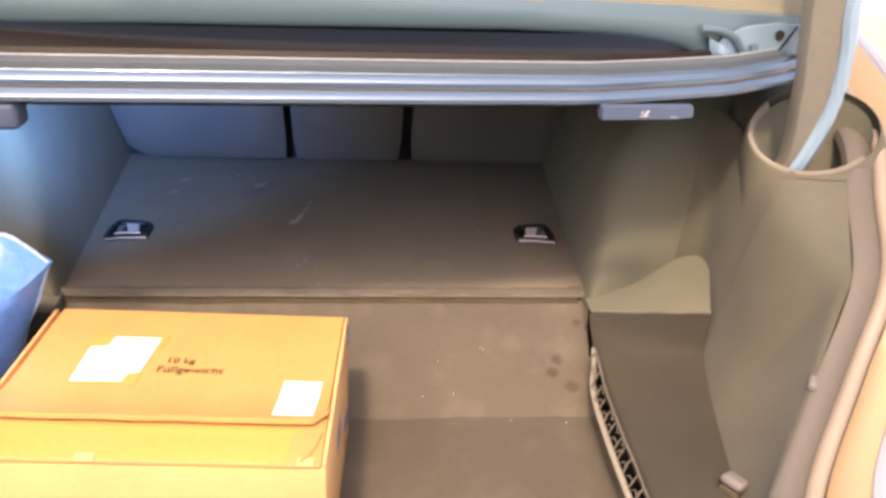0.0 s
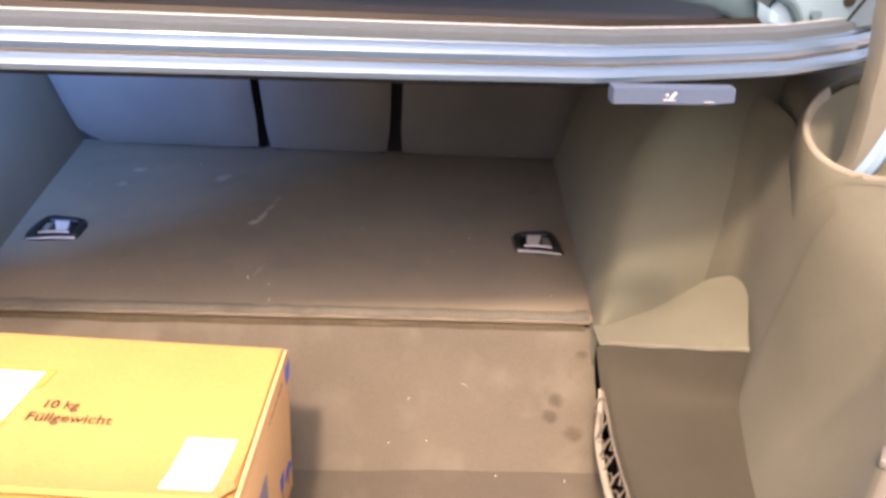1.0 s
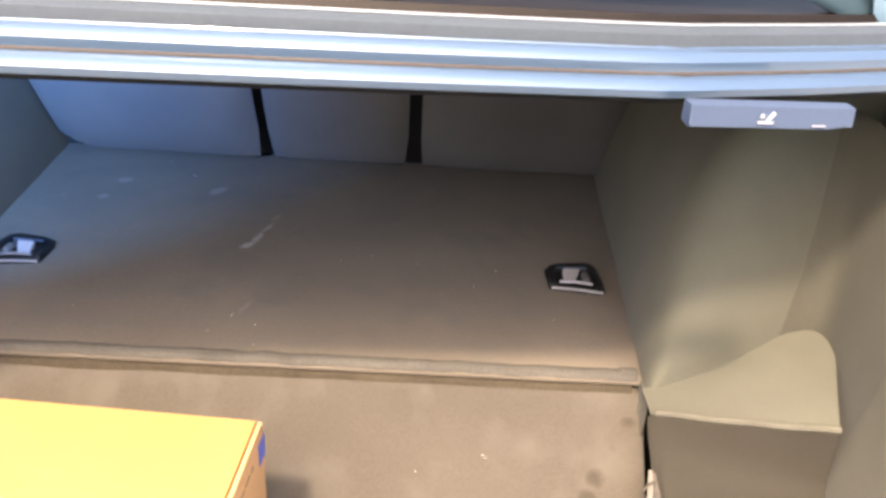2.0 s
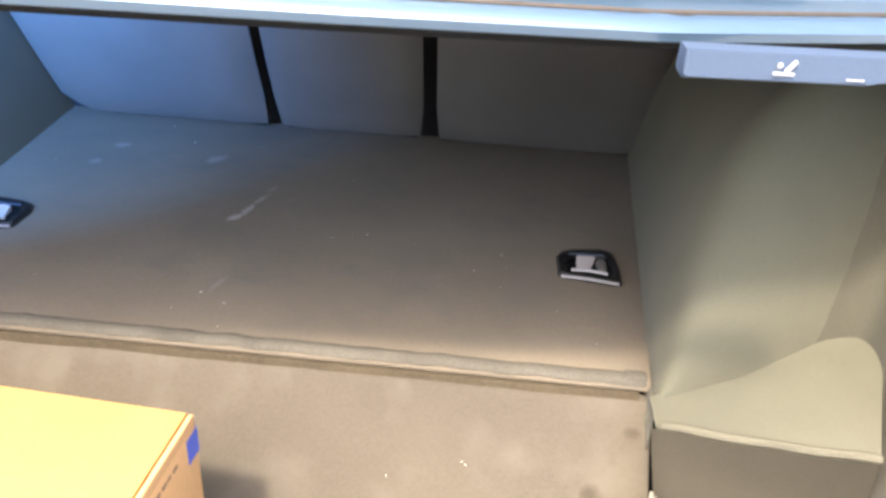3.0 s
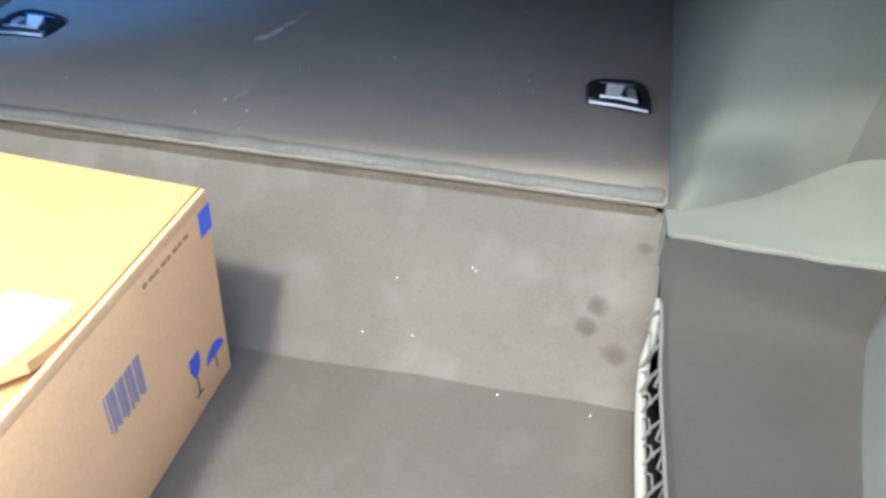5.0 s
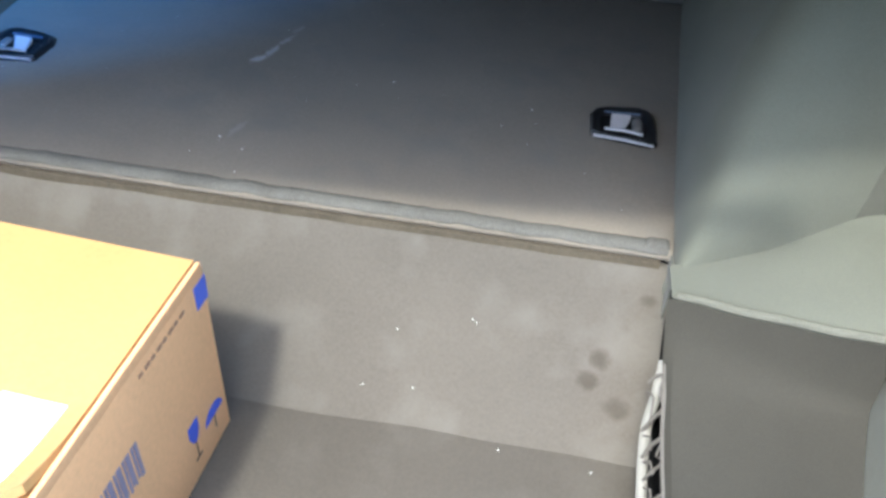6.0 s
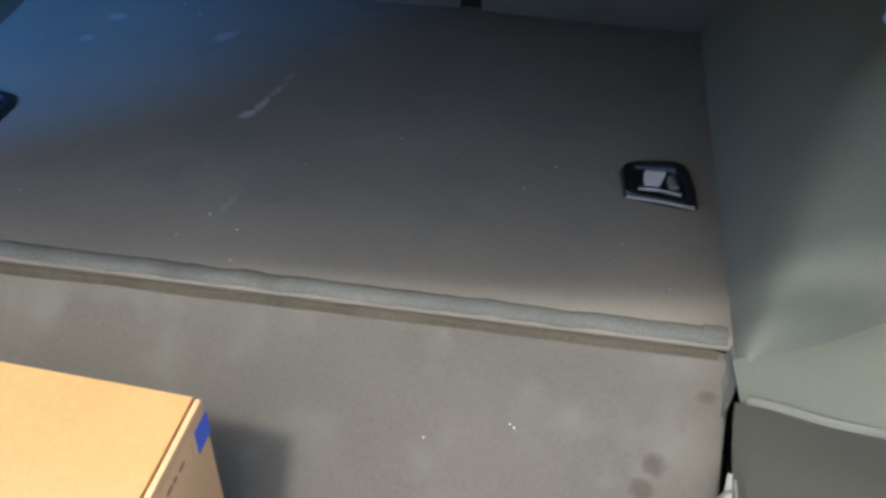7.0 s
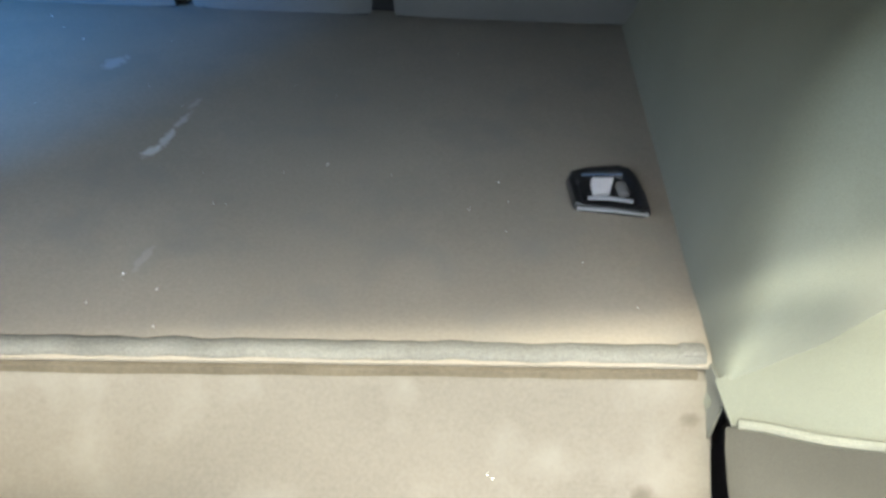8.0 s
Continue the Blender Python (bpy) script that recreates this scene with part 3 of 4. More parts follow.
# side flanges of the opening with their rubber seals
def flange(edge, s, name):
    f = group_of(name, "silver painted flange round the boot opening with a pale rubber seal", "body edge", kind="structure")
    line = curve_points([(x, y, z) for x, y, z in edge], 6)
    rows = []
    for p in line:
        rows.append([p + Vector((s * d, 0, dz)) for d, dz in ((-0.004, -0.012), (0.0, 0.0), (0.012, 0.006), (0.034, 0.004), (0.046, -0.004))])
    part("edge_trim", loft(rows, thick=0.003), EDGE, f, "grey-brown plastic edge trim")
    part("seal", tube([p + Vector((s * 0.052, 0, 0.002)) for p in line], 0.011, 10), PALE_SEAL, f, "pale rubber seal")
    part("seal_groove", tube([p + Vector((s * 0.066, 0, -0.004)) for p in line], 0.005, 8), RUBBER, f, "dark groove")
    rows = []
    for p in line:
        rows.append([p + Vector((s * d, 0, dz)) for d, dz in ((0.045, -0.012), (0.06, -0.012), (0.072, 0.004), (0.11, 0.016), (0.18, -0.02), (0.2, -0.3), (0.2, -0.6))])
    part("channel", loft([[p + Vector((s * d, 0, dz)) for d, dz in ((0.062, -0.006), (0.072, 0.006), (0.10, 0.018), (0.125, 0.02))] for p in line], thick=0.002), TAN, f, "drain channel, tan reflection in its colour")
    part("ridge", tube([p + Vector((s * 0.132, 0, 0.018)) for p in line], 0.012, 8), BODY_PAINT, f, "painted ridge beside the channel")
    part("quarter_panel", loft(rows, thick=0.004), BODY_PAINT, f, "silver car paint")
    return f


flange(edge_right, 1, "trim_flange_right")
flange(edge_left, -1, "trim_flange_left")
bumper = part("trim_bumper", block(MID - 0.75, MID + 0.75, SILL_Y - 0.22, SILL_Y - 0.08, 0.3, 0.72, 0.05, 4), PAINT)
tagged(bumper, "silver painted rear bumper of the car", "bumper", kind="structure")


# pale house front across the yard
house = group_of("house", "pale rendered house front with a white framed glass door", "house", at=pose(6.2, 9.0, 0))
part("wall", block(-2.6, 3.0, 0.0, 0.3, 0, 3.2, 0.01), RENDERING, house)
part("roof", block(-2.8, 3.2, -0.4, 0.5, 3.2, 3.35, 0.02), COWL, house, "dark roof edge")
door = part("door_frame", block(-2.1, -1.98, -0.05, 0.0, 0, 2.15, 0.01), WHITE, house, "white door frame")
part("post", block(-1.1, -0.98, -0.05, 0.0, 0, 2.15, 0.01), WHITE, door)
part("lintel", block(-1.98, -1.1, -0.05, 0.0, 2.03, 2.15, 0.01), WHITE, door)
part("pane", block(-1.98, -1.1, -0.02, 0.0, 0.1, 2.03, 0.002), GLASS, door, "dark door glass")


# added unseen wall that keeps low sky light off the deck's far end
sky_blocker = part("wall_sky_blocker", block(-2.2, 2.0, -2.9, -2.7, 0, 2.6, 0.02), BLOCKER, smooth=False)
tagged(sky_blocker, "added grey-brown wall behind the car, blocks low sky light", "wall", kind="structure")


# ---- fixed things in the boot ----
def tie_down(at, s):
    """A folding lashing eye in a black cup."""
    t = group_of("tie_down", "black tie-down cup with a chromed folding eye in the carpet", "tie-down", "tie-down eyes on the boot floor", at=at)
    out = [(-0.037, -0.026), (-0.03, -0.030), (0.0, -0.034), (0.03, -0.038), (0.038, -0.034), (0.039, -0.01), (0.036, 0.02), (0.031, 0.036), (0.02, 0.041),
           (-0.02, 0.034), (-0.033, 0.027), (-0.038, 0.015)]
    out = [(s * x, y) for x, y in out]
    rows = []
    for f, z in ((1.0, 0.0), (0.99, 0.004), (0.95, 0.007), (0.84, 0.0075), (0.74, 0.005), (0.69, 0.0), (0.64, 0.0005)):
        rows.append([(x * f, y * f, z) for x, y in out])
    part("cup", loft(rows, True), BLACK, t)
    bm = bmesh.new()
    base = [(-0.014, 0.012), (0.009, 0.013), (0.002, -0.007), (-0.015, -0.009)]
    loft([[(s * x, y, 0.001) for x, y in base], [(s * x, y, 0.003 + 0.008 * (y > 0)) for x, y in base]], True, bm)
    bmesh.ops.bevel(bm, geom=list(bm.edges), offset=0.001, segments=2, affect="EDGES")
    part("eye_plate", bm, STEEL, t, "chromed eye plate")
    part("eye_tongue", block(s * 0.016 - 0.006, s * 0.016 + 0.006, -0.011, 0.012, 0.001, 0.008, 0.004, 3), GREY_SEAL, t, "pale round tongue")
    part("inner_rim", tube([(s * -0.022, 0.021, 0.0065), (s * 0.02, 0.024, 0.0065)], 0.0012, 6), GREY, t, "grey inner rim")
    part("ring", tube([(s * -0.022, -0.0165, 0.006), (0.0, -0.0185, 0.0075), (s * 0.022, -0.0205, 0.006)], 0.0022, 8), CHROME, t, "chromed ring bar")
    part("front_rim", tube([(s * -0.034, -0.029, 0.003), (0, -0.0345, 0.005), (s * 0.034, -0.037, 0.003)], 0.0019, 8), CHROME, t, "bright rim")
    return t


tie_down(pose(0.336, 1.440, DECK + 0.001), 1)
tie_down(pose(-0.412, 1.438, DECK + 0.001), -1)

# housing added for the assumed lamp
lamp_unit = group_of("assumed_lamp", "small housing of an unseen lamp assumed under the body edge", "lamp", at=pose(-0.43, 1.02, LIP_Z + 0.002))
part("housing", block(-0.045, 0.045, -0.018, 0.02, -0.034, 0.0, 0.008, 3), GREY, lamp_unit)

# seat release lever under the edge
def release_lever(at, s):
    lever = group_of("release_lever", "grey plastic seat release handle with a white seat symbol", "release handle", at=at)
    rows = []
    for x in (-0.055, -0.0535, 0.05, 0.06, 0.068):
        e = 0.0015 if abs(x) > 0.054 else 0
        rows.append([(s * x, 0.002 + e, 0.001 + e), (s * x, -0.004 + e, 0.0035 + e), (s * x, -0.002 + e, 0.018), (s * x, 0.012, 0.0185), (s * x, 0.012, 0.004)])
    part("handle", loft(rows, True), GREY, lever)
    symbol = block(-0.006, 0.006, -0.0052, -0.004, 0.0065, 0.0085, 0.0004)
    tube([(0.001, -0.0045, 0.0085), (0.006, -0.0038, 0.0145)], 0.0014, 6, symbol)
    tube([(-0.004, -0.0042, 0.0118), (-0.002, -0.0042, 0.0118)], 0.0017, 6, symbol)
    part("symbol", symbol, FAINT_WHITE, lever, "white folded-seat symbol")
    part("mark", block(*sorted((s * 0.036, s * 0.046)), -0.005, -0.004, 0.0055, 0.0063), FAINT_WHITE, lever, "small white mark")


release_lever(pose(0.359, 1.034, 1.200, 0, 0, 6), 1)

# pocket net along the side shelf
net = group_of("luggage_net", "pale elastic net with a cord rail on the side shelf", "pocket net")
rail_line = curve_points([(0.379, 1.121, 0.796), (0.376, 1.10, 0.773), (0.371, 1.078, 0.752), (0.368, 1.03, 0.742), (0.366, 0.95, 0.738), (0.366, 0.87, 0.735), (0.368, 0.78, 0.733), (0.372, 0.70, 0.733)], 6)
part("rail", tube(rail_line, 0.0048, 10, flat=0.75), RAIL, net, "pale elastic cord rail")
NET_LOW = [(0.66, 0.733), (0.95, 0.738), (1.03, 0.742), (1.078, 0.752), (1.121, 0.796)]
NET_HIGH = [(0.64, 0.758), (0.8, 0.761), (1.0, 0.769), (1.05, 0.777), (1.12, 0.80)]
y = 1.106
while y > 0.70:
    cell = random.uniform(0.017, 0.034)
    yb = y - cell
    la, ha, lb, hb = blend(y, NET_LOW), blend(y, NET_HIGH), blend(yb, NET_LOW), blend(yb, NET_HIGH)
    j = random.uniform(-0.004, 0.004)
    part("tie", tube([(0.3675, y, la), (0.3725, y + j, (la + ha) / 2 + 0.001), (0.3785, y + 0.5 * j, ha)], random.uniform(0.0012, 0.0019), 6), NET, net)
    q = random.uniform(0.25, 0.6)
    part("strand", tube([(0.368, y - 0.15 * cell, la + 0.15 * (lb - la)), (0.372, y - 0.5 * cell, (la + hb) / 2 - 0.002), (0.368 + 0.0105 * q, yb, lb + (hb - lb) * q)], random.uniform(0.0007, 0.0013), 6), NET, net)
    if random.random() < 0.5:
        part("strand", tube([(0.3785, y - 0.1 * cell, ha), (0.375, y - 0.45 * cell, (la + ha) / 2 + 0.004), (0.3775, yb + 0.15 * cell, hb)], random.uniform(0.0007, 0.0012), 6), NET, net)
    knot = bmesh.new()
    bmesh.ops.create_icosphere(knot, subdivisions=1, radius=random.uniform(0.0018, 0.0027), matrix=Matrix.Translation((0.3725, y + j, (la + ha) / 2 + 0.001)))
    part("knot", knot, NET, net)
    y = yb
top_cord = [(0.3785 + 0.0006 * math.sin(k * 1.9), y, blend(y, NET_HIGH) - 0.001) for k, y in enumerate([1.115 - 0.03 * k for k in range(15)])]
part("upper_cord", tube(top_cord, 0.0018, 6), NET, net)

# lid hinge arm and its well
hinge = group_of("hinge_arm", "grey painted gooseneck hinge arm of the boot lid", "hinge")
arm = curve_points([(0.63, 1.20, 1.03), (0.657, 1.18, 1.1), (0.674, 1.168, 1.19), (0.668, 1.16, 1.27), (0.654, 1.155, 1.34), (0.635, 1.15, 1.48), (0.62, 1.2, 1.62)], 6)
ARM_LEFT = [(1.0, -0.008), (1.1, -0.014), (1.15, -0.03), (1.19, -0.042), (1.27, -0.05), (1.34, -0.048), (1.6, -0.045)]
ARM_RIGHT = [(1.0, 0.004), (1.1, 0.008), (1.2, 0.008), (1.34, 0.008), (1.6, 0.01)]
rows = []
for p in arm:
    l, r = blend(p.z, ARM_LEFT), blend(p.z, ARM_RIGHT)
    rows.append([p + Vector(v) for v in ((l, -0.006, 0), (l + 0.004, -0.012, 0), (r - 0.004, -0.012, 0), (r, -0.008, 0), (r, 0.012, 0), (l, 0.012, 0))])
part("arm", loft(rows, True), ARM, hinge)
part("edge_strip", tube([p + Vector((blend(p.z, ARM_RIGHT) + 0.003, -0.01, 0)) for p in arm], 0.012, 8), EDGE_PAINT, hinge, "arm edge coloured for its blue sky light")


def oval(f, drop, dx=0.0, dy=0.0):
    return [Vector((WELL_X + dx + WELL_W * f * math.cos(a), 1.2 + dy + WELL_D * f * math.sin(a), 1.143 - drop + 0.9 * WELL_D * f * math.sin(a) + 0.014 * f * math.cos(a)))
            for a in (2 * math.pi * k / 36 for k in range(37))]


well = group_of("hinge_well", "felt-lined dark opening in the trim round the hinge arm", "trim opening", kind="structure")
part("rim", loft([ring[13:32] for ring in (oval(1.03, 0.004), oval(1.02, 0.001), oval(0.99, 0.0), oval(0.945, 0.003), oval(0.92, 0.014))]), WELL_RIM, well, "pale moulded rim")
rows = []
for f in (1.03, 1.07, 1.12, 1.17, 1.22, 1.27):
    q = (f - 1.03) / 0.24
    q = q * q * (3 - 2 * q)
    ring = []
    for p in oval(f, 0):
        inner = MID + min(r.x for r in panel_row(p.y)[8:]) + 0.005
        x = max(p.x, (WELL_X - 1.04 * WELL_W) * (1 - q) + inner * q)
        ring.append(Vector((x, p.y, p.z - 0.004 + (panel_height(x - MID, p.y) + 0.006 - p.z) * q)))
    rows.append(ring)
part("skirt", loft(rows), SHADED_FELT, well, "felt trim round the opening")
part("pit", loft([oval(0.935, 0.009), oval(0.88, 0.03, 0.005), oval(0.8, 0.07, 0.01), oval(0.6, 0.1, 0.012), oval(0.05, 0.11, 0.012)]), FELT, well, "felt lining of the opening")
part("slot", tube([Vector((0.652, 1.165, 1.074)), Vector((0.672, 1.166, 1.070)), Vector((0.695, 1.168, 1.068))], 0.014, 10), DARK, well, "dark slot at the foot of the arm")

# the open lid standing above the gutter
lid = group_of("tailgate", "open boot lid with a pale painted frame and beige lining", "tailgate")
lid_low = [(x, 1.15 + 0.09 * ((x - MID) / 0.75) ** 2, blend(x, [(-0.8, 1.25), (-0.458, 1.265), (-0.24, 1.275), (0.0, 1.281), (0.2, 1.283), (0.32, 1.280), (0.388, 1.275), (0.45, 1.264), (0.494, 1.246), (0.53, 1.238), (0.6, 1.240), (0.66, 1.245)])) for x in [-0.75 + 1.41 * i / 40 for i in range(41)]]
rows = []
for x, y, z in lid_low:
    top = blend(x, [(-0.8, 0.06), (-0.4, 0.052), (0.2, 0.040), (0.388, 0.044), (0.45, 0.052), (0.5, 0.066), (0.56, 0.068), (0.66, 0.056)])
    rows.append([(x, y + 0.012, z - 0.001), (x, y, z), (x, y - 0.004, z + 0.006), (x, y - 0.002, z + top * 0.6), (x, y + 0.004, z + top), (x, y + 0.02, z + top + 0.004), (x, y + 0.03, z + top)])
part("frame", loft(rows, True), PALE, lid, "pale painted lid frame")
rows = []
for x, y, z in lid_low:
    rows.append([(x, y + 0.012 + 0.25 * v, z + 0.034 + 0.5 * v + (0.003 if k % 2 else 0)) for k, v in enumerate([q / 14 for q in range(15)])])
part("lining", loft(rows, thick=0.01), BEIGE, lid, "beige ribbed lining")
def on_lid(x, z, out=0.0):
    """A place on the rear face of the lid frame."""
    return Vector((x, 1.15 + 0.09 * ((x - MID) / 0.75) ** 2 - 0.004 - out, z))


# raised hinge plate at the frame's end, with its cut-out, rib, bolt, hole and slit
plate = [(0.50, 1.247), (0.515, 1.275), (0.545, 1.291), (0.60, 1.296), (0.645, 1.293), (0.655, 1.252), (0.60, 1.246), (0.545, 1.244)]
bm = loft([[on_lid(x, z, 0.0) for x, z in plate], [on_lid(x, z, 0.005) for x, z in plate]], True)
bmesh.ops.bevel(bm, geom=list(bm.edges), offset=0.0015, segments=2, affect="EDGES")
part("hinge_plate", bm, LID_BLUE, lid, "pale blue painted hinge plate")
rows = []
for k in range(9):
    f = k / 8
    x = 0.497 + 0.036 * f
    b = 0.010 + 0.010 * math.sin(math.pi * f)
    rows.append([on_lid(x, 1.243, b * 0.5), on_lid(x - 0.002, 1.258 - 0.004 * f, b), on_lid(x - 0.004, 1.276 - 0.018 * f, b * 0.8), on_lid(x - 0.003, 1.277 - 0.018 * f, 0.0)])
part("bracket", loft(rows, thick=0.003), LID_BLUE, lid, "pale blue bracket beside the cut-out")
part("rib", tube(curve_points([on_lid(0.478, 1.288, 0.004), on_lid(0.508, 1.286, 0.006), on_lid(0.535, 1.274, 0.006), on_lid(0.55, 1.254, 0.006)], 5), 0.006, 8), PALE, lid, "pressed rib")
part("bolt", tube([on_lid(0.567, 1.263, 0.012), on_lid(0.567, 1.263, 0.0)], 0.006, 8), PALE, lid, "small painted bolt")
part("bolt_hole", tube([on_lid(0.607, 1.279, 0.0062), on_lid(0.607, 1.279, 0.0)], 0.0075, 14), BOLT_DARK, lid, "dark bolt hole")
part("slit", tube([on_lid(0.609, 1.252, 0.0055), on_lid(0.634, 1.291, 0.0055)], 0.0016, 6), DARK, lid, "dark seam")

# ---- loose things ----
def carton():
    """The shipping carton with its printed marks; local x along its width, y along its depth, z up."""
    H = 0.203
    x, back, front = 0.20, 0.1175, -0.182
    c = group_of("cardboard_box", "closed orange-yellow cardboard box with white labels on the boot floor", "box",
                 at=pose(-0.218, 0.95, FLOOR + 0.001, 0, 0, -3.5))
    part("body", block(-x, x, front, back, 0, H - 0.008, 0.002), CARD_SIDE, c)
    for s in (-1, 1):
        part("side_wall_edge", block(s * x - 0.002 - 0.0022, s * x - 0.0022 + 0.002, front + 0.002, back - 0.001, H - 0.012, H + 0.0005, 0.0008), CARD_SIDE, c, "raw side edge")
    part("front_flap", block(-x + 0.006, x - 0.006, front, -0.06, H - 0.0078, H - 0.003, 0.0018), CARD, c, "folded front flap")
    # top flap with rounded front corners, rising a little at the free edge
    n = 24
    rows = []
    for i in range(n + 1):
        u = -1 + 2 * i / n
        px = u * (x - 0.0065)
        cut = 0.0
        e = (x - 0.0065) - abs(px)
        if e < 0.02:
            cut = 0.02 - math.sqrt(max(0.0, 0.02 ** 2 - (0.02 - e) ** 2))
        y0 = -0.119 + cut + 0.001 * noise.noise((px * 20, 0, 0))
        row = []
        for k in range(9):
            y = y0 + (back - y0) * (k / 8) ** 1.6
            row.append((px, y, H + 0.010 * max(0, 1 - (y - y0) / 0.06) ** 2))
        rows.append(row)
    part("top_flap", loft(rows, thick=0.0065), CARD, c, "orange-yellow top flap")
    for k, (u0, u1) in enumerate(((-0.07, -0.048), (0.168, 0.186))):
        part("tear", block(u0, u1, front - 0.001, front + 0.012, H - 0.0035, H - 0.001, 0.0008), CARD_SIDE, c, "torn paper edge")
    part("corner_crease", tube([(0.172, front + 0.004, H - 0.002), (0.184, front + 0.03, H - 0.001), (0.188, front + 0.05, H + 0.001)], 0.003, 6), CARD, c, "crumpled corner")
    rows = []
    for k in range(25):
        u = -0.192 + 0.35 * k / 24
        w = 0.002 * noise.noise((u * 40, 3, 0))
        rows.append([(u, front + 0.004 + w, H - 0.0029), (u, front + 0.006 + w, H - 0.0024), (u, front + 0.045, H - 0.0024 + 0.0006 * noise.noise((u * 30, 0, 1))), (u, front + 0.062, H - 0.0029)])
    part("tape_strip", loft(rows, thick=0.0003), TAPE, c, "glossy amber tape over the front flap")
    up = H + 0.0006
    part("tape_strip", sheet([(-0.135, 0.026), (-0.034, 0.026), (-0.030, 0.056), (-0.125, 0.056)], up, up + 0.0003), TAPE, c, "yellowed clear tape")
    part("tape_strip", sheet([(-0.126, -0.052), (-0.045, -0.052), (-0.042, -0.028), (-0.122, -0.028)], up, up + 0.0003), TAPE, c, "yellowed clear tape")
    up += 0.0005
    a = part("shipping_label", sheet([(-0.124, -0.048), (-0.063, -0.046), (-0.060, -0.030), (-0.047, -0.026), (-0.040, 0.050), (-0.100, 0.050), (-0.103, 0.028), (-0.124, 0.026)], up, up + 0.0003), PAPER, c, "white shipping label with barcode")
    up2 = up + 0.0003
    for k in range(9):
        part("bar", block(-0.092 + 0.0036 * k, -0.0905 + 0.0036 * k + 0.0009 * (k % 3), 0.032, 0.045, up2, up2 + 0.0002), PALE_INK, a)
    for k in range(3):
        part("line", block(-0.098, -0.076 + 0.004 * k, 0.014 - 0.014 * k, 0.0155 - 0.014 * k, up2, up2 + 0.0002), GREY_INK, a)
    rows = []
    for k in range(9):
        f = k / 8
        y = -0.110 + 0.074 * f
        z = H + 0.0008 + 0.010 * max(0, 1 - (y + 0.119) / 0.06) ** 2
        rows.append([(0.130 + 0.004 * f, y, z), (0.1535 + 0.004 * f, y, z), (0.177 + 0.004 * f, y, z)])
    b = part("paper_label", loft(rows, thick=0.0003), PAPER, c, "plain white paper label")
    for u, v in ((0.145, -0.046), (0.168, -0.046)):
        part("dot", block(u, u + 0.003, v, v + 0.0025, H + 0.0011, H + 0.0014), GREY_INK, b)
    lettering("print", "10 kg", 0.017, INK, c, pose(-0.021, -0.005, up), "dark printed weight")
    lettering("print", "Füllgewicht", 0.0185, INK, c, pose(-0.028, -0.025, up), "dark printed word")
    # the face with the handling marks
    fx = x + 0.0003

    def face(name, y0, y1, z0, z1, material, label=""):
        part(name, block(fx - 0.0002, fx + 0.0003, y0, y1, z0, z1), material, c, label)
    face("blue_tape", 0.099, 0.1178, 0.166, 0.190, BLUE_TAPE, "small piece of blue tape")
    part("blue_tape", block(0.185, fx, back + 0.0002, back + 0.0006, 0.166, 0.190), BLUE_TAPE, c)
    for k in range(8):
        face("word", 0.012 + 0.0088 * k, 0.012 + 0.0088 * k + 0.005 + 0.002 * (k % 2), 0.1815, 0.1848, FAINT_INK)
    for k in range(12):
        face("bar", -0.057 + 0.0039 * k, -0.0555 + 0.0039 * k + 0.0012 * (k % 3), 0.102 - 0.003 * (k % 2), 0.138, GREY_INK)
    m = Matrix(((0, 0, 1, fx), (1, 0, 0, 0.058), (0, 1, 0, 0.024), (0, 0, 0, 1)))
    bowl = sheet([(-0.008, 0.047), (-0.0085, 0.034), (-0.004, 0.024), (0.0, 0.022), (0.004, 0.024), (0.0085, 0.034), (0.008, 0.047)], 0, 0.0004)
    part("goblet_symbol", bowl, BLUE_INK, c, "blue fragile goblet symbol").matrix_local = m
    stem = sheet([(-0.006, 0.0), (0.006, 0.0), (0.006, 0.0018), (0.0007, 0.0022), (0.0007, 0.0218), (-0.0007, 0.0218), (-0.0007, 0.0022), (-0.006, 0.0018)], 0, 0.0004)
    part("goblet_stem", stem, INK, c, "thin dark stem").matrix_local = m
    arc = [(0.0165 * math.cos(a), 0.017 + 0.014 * math.sin(a)) for a in [math.pi * k / 10 for k in range(11)]]
    hook = Matrix.Translation((0, 0.034, 0.0)) @ m
    part("umbrella_symbol", sheet(arc, 0, 0.0004), BLUE_INK, c, "blue keep-dry umbrella symbol").matrix_local = hook
    part("umbrella_stem", sheet([(-0.0008, 0.0), (0.0008, 0.0), (0.0008, 0.0168), (-0.0008, 0.0168)], 0, 0.0004), INK, c, "thin dark stem").matrix_local = hook
    return c


carton()

# blue bag between carton and side trim
bag = group_of("plastic_bag", "crumpled blue plastic bag beside the cardboard box", "bag")
shape = [Vector(p) for p in ((-0.60, 0, 0.785), (-0.625, 0, 0.9), (-0.60, 0, 0.99), (-0.53, 0, 1.0), (-0.49, 0, 1.012), (-0.456, 0, 1.015), (-0.43, 0, 0.994), (-0.404, 0, 0.974), (-0.417, 0, 0.945), (-0.430, 0, 0.917), (-0.447, 0, 0.881), (-0.461, 0, 0.843), (-0.478, 0, 0.785))]
core = Vector((-0.53, 0, 0.885))
rows = []
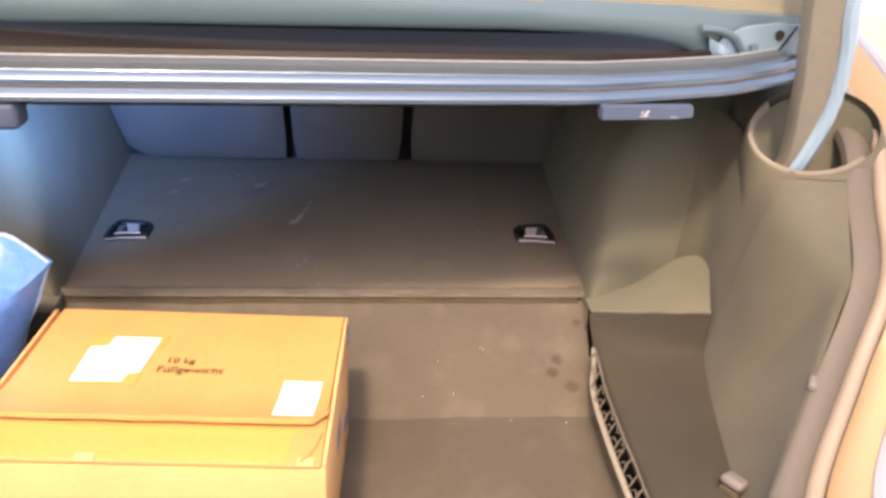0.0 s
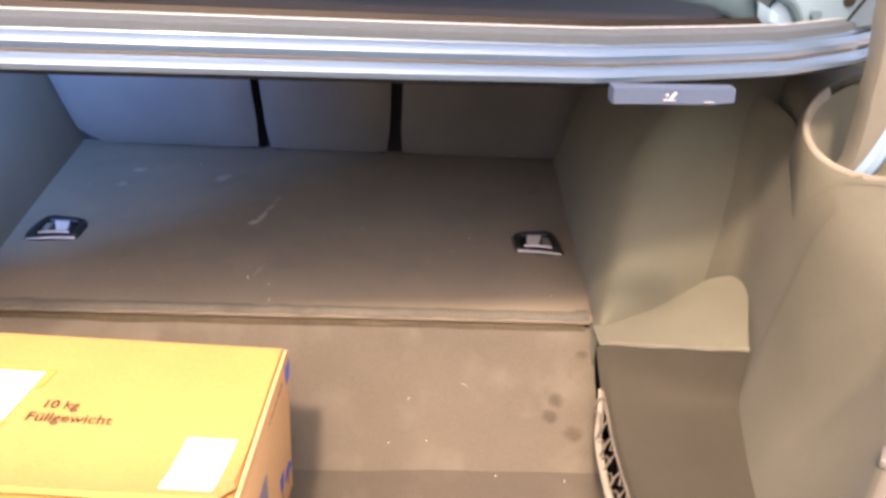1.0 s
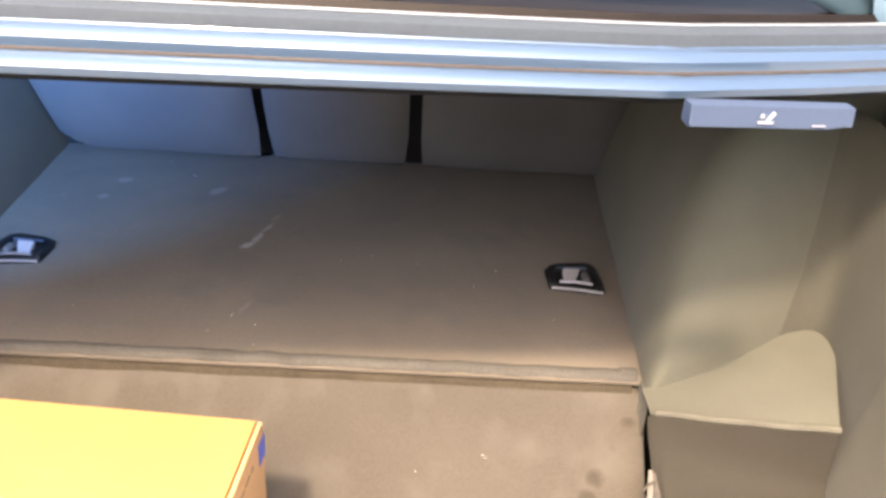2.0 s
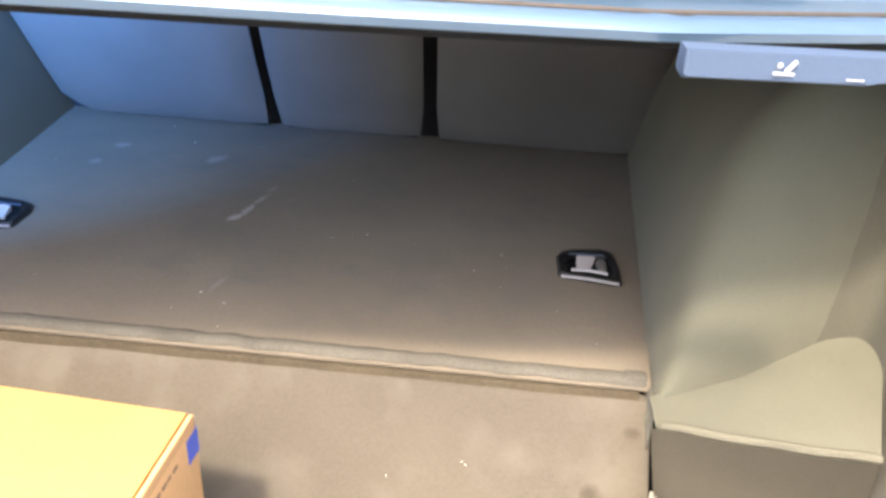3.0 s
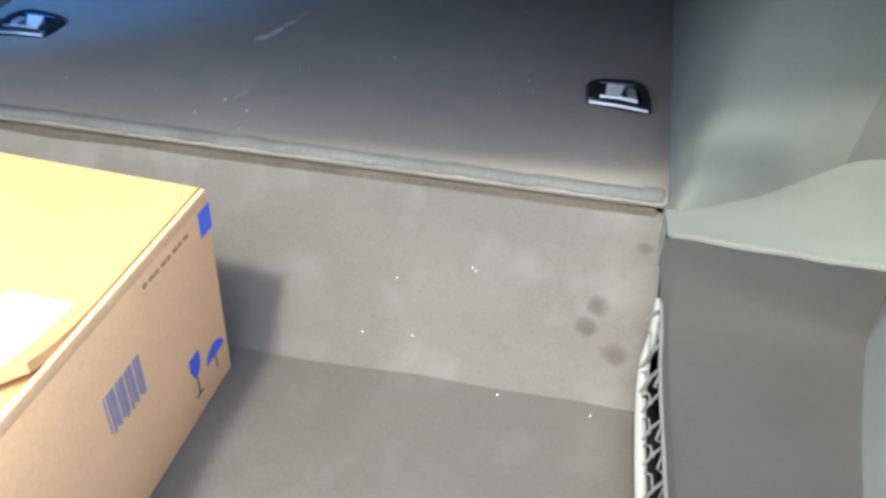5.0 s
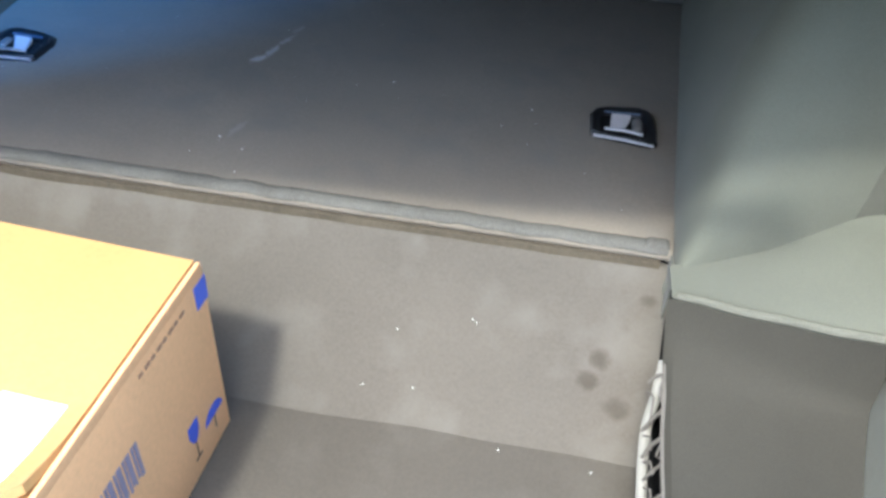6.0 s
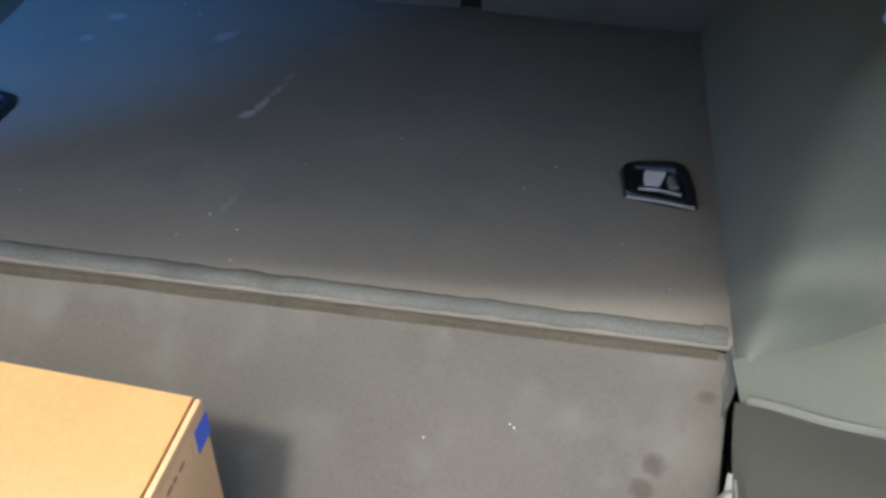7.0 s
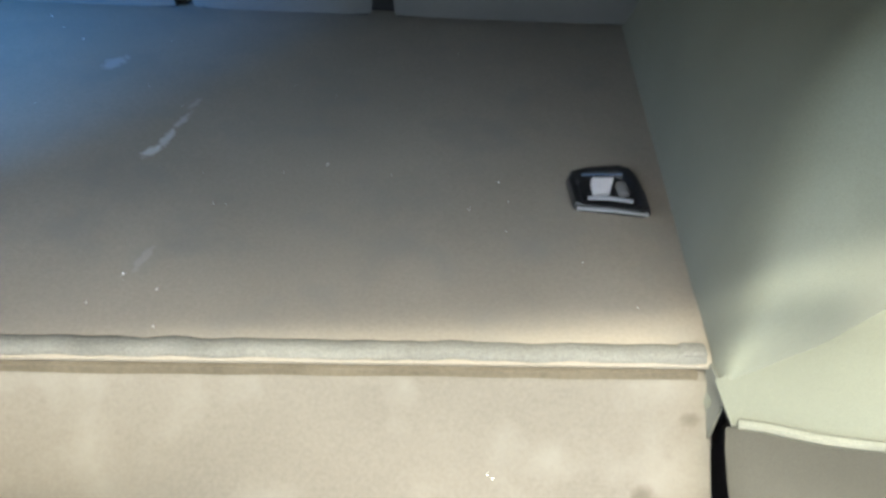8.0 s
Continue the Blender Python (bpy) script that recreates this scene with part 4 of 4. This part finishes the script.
for k in range(15):
    v = k / 14
    fill = max(1 - abs(2 * v - 1) ** 1.6, 0.03) ** 0.8
    ring = []
    for p in shape:
        w = core + (p - core) * fill
        w.y = 0.995 + 0.14 * v + 0.010 * noise.noise((w.x * 14, w.z * 14, v * 3)) + 0.006 * noise.noise((w.x * 40, w.z * 30, v * 5))
        w.x += 0.003 * noise.noise((w.z * 30, v * 6, 2))
        ring.append(w)
    rows.append(ring)
part("bag", loft(rows, True), BLUE_BAG, bag)
for line in ([(-0.56, 1.07, 1.004), (-0.50, 1.066, 1.009), (-0.457, 1.066, 1.014), (-0.43, 1.066, 0.995), (-0.409, 1.066, 0.974)], [(-0.409, 1.066, 0.974), (-0.43, 1.064, 0.917), (-0.449, 1.064, 0.881), (-0.463, 1.066, 0.843)]):
    part("folded_rim", tube(curve_points(line, 4), 0.0028, 6), BAG_EDGE, bag, "pale creased plastic edge")

# small rubber buffer by the opening
buffer = group_of("buffer_stop", "pale grey rubber buffer beside the boot opening", "rubber buffer", at=pose(0.487, 0.828, 0.766, 0, 12, 35))
part("base", block(-0.012, 0.012, -0.014, 0.014, 0.0, 0.012, 0.004, 2), UNDER_BROWN, buffer, "brown base")
part("pad", block(-0.013, 0.013, -0.016, 0.016, 0.0122, 0.026, 0.006, 3), GREY_SEAL, buffer, "pale rubber pad")
# pale clip on the edge of the side trim
clip = group_of("trim_clip", "small pale plastic clip on the edge of the side trim", "clip", at=pose(0.592, 0.882, 0.897, 0, 0, -35))
part("tab", block(-0.006, 0.006, -0.016, 0.016, 0.0, 0.012, 0.004, 3), GREY_SEAL, clip)


SLOPE = Matrix.Translation((0, RAMP_FOOT, FLOOR)) @ Matrix.Rotation(math.atan2(DECK - 0.019 - FLOOR, RAMP_HEAD - RAMP_FOOT), 4, "X")
LONG = math.hypot(DECK - 0.019 - FLOOR, RAMP_HEAD - RAMP_FOOT)
lint = bmesh.new()
places = [(0.197, 1.407), (0.229, 1.452), (0.057, 1.474), (-0.258, 1.722), (-0.314, 1.78), (-0.069, 1.29), (-0.101, 1.308), (-0.062, 1.248), (-0.121, 1.273)]
for x, y in places:
    bmesh.ops.create_icosphere(lint, subdivisions=1, radius=random.uniform(0.0007, 0.0012), matrix=Matrix.Translation((x, y, DECK + 0.002)))
for x, f in ((0.106, 0.18), (0.155, 0.2), (0.203, 0.6), (0.131, 0.49), (0.207, 0.585)):
    bmesh.ops.create_icosphere(lint, subdivisions=1, radius=0.0008, matrix=Matrix.Translation(SLOPE @ Vector((x, f * LONG, 0.003))))
for x, y in ((0.245, 1.073), (0.333, 1.065)):
    bmesh.ops.create_icosphere(lint, subdivisions=1, radius=0.001, matrix=Matrix.Translation((x, y, FLOOR + 0.001)))
for k in range(30):
    bmesh.ops.create_icosphere(lint, subdivisions=1, radius=random.uniform(0.0003, 0.0006), matrix=Matrix.Translation((random.uniform(-0.44, 0.36), random.uniform(1.25, 1.75), DECK + 0.002)))
bits = part("lint", lint, LINT)
tagged(bits, "scattered pale lint on the boot carpet", "lint", kind="stuff")
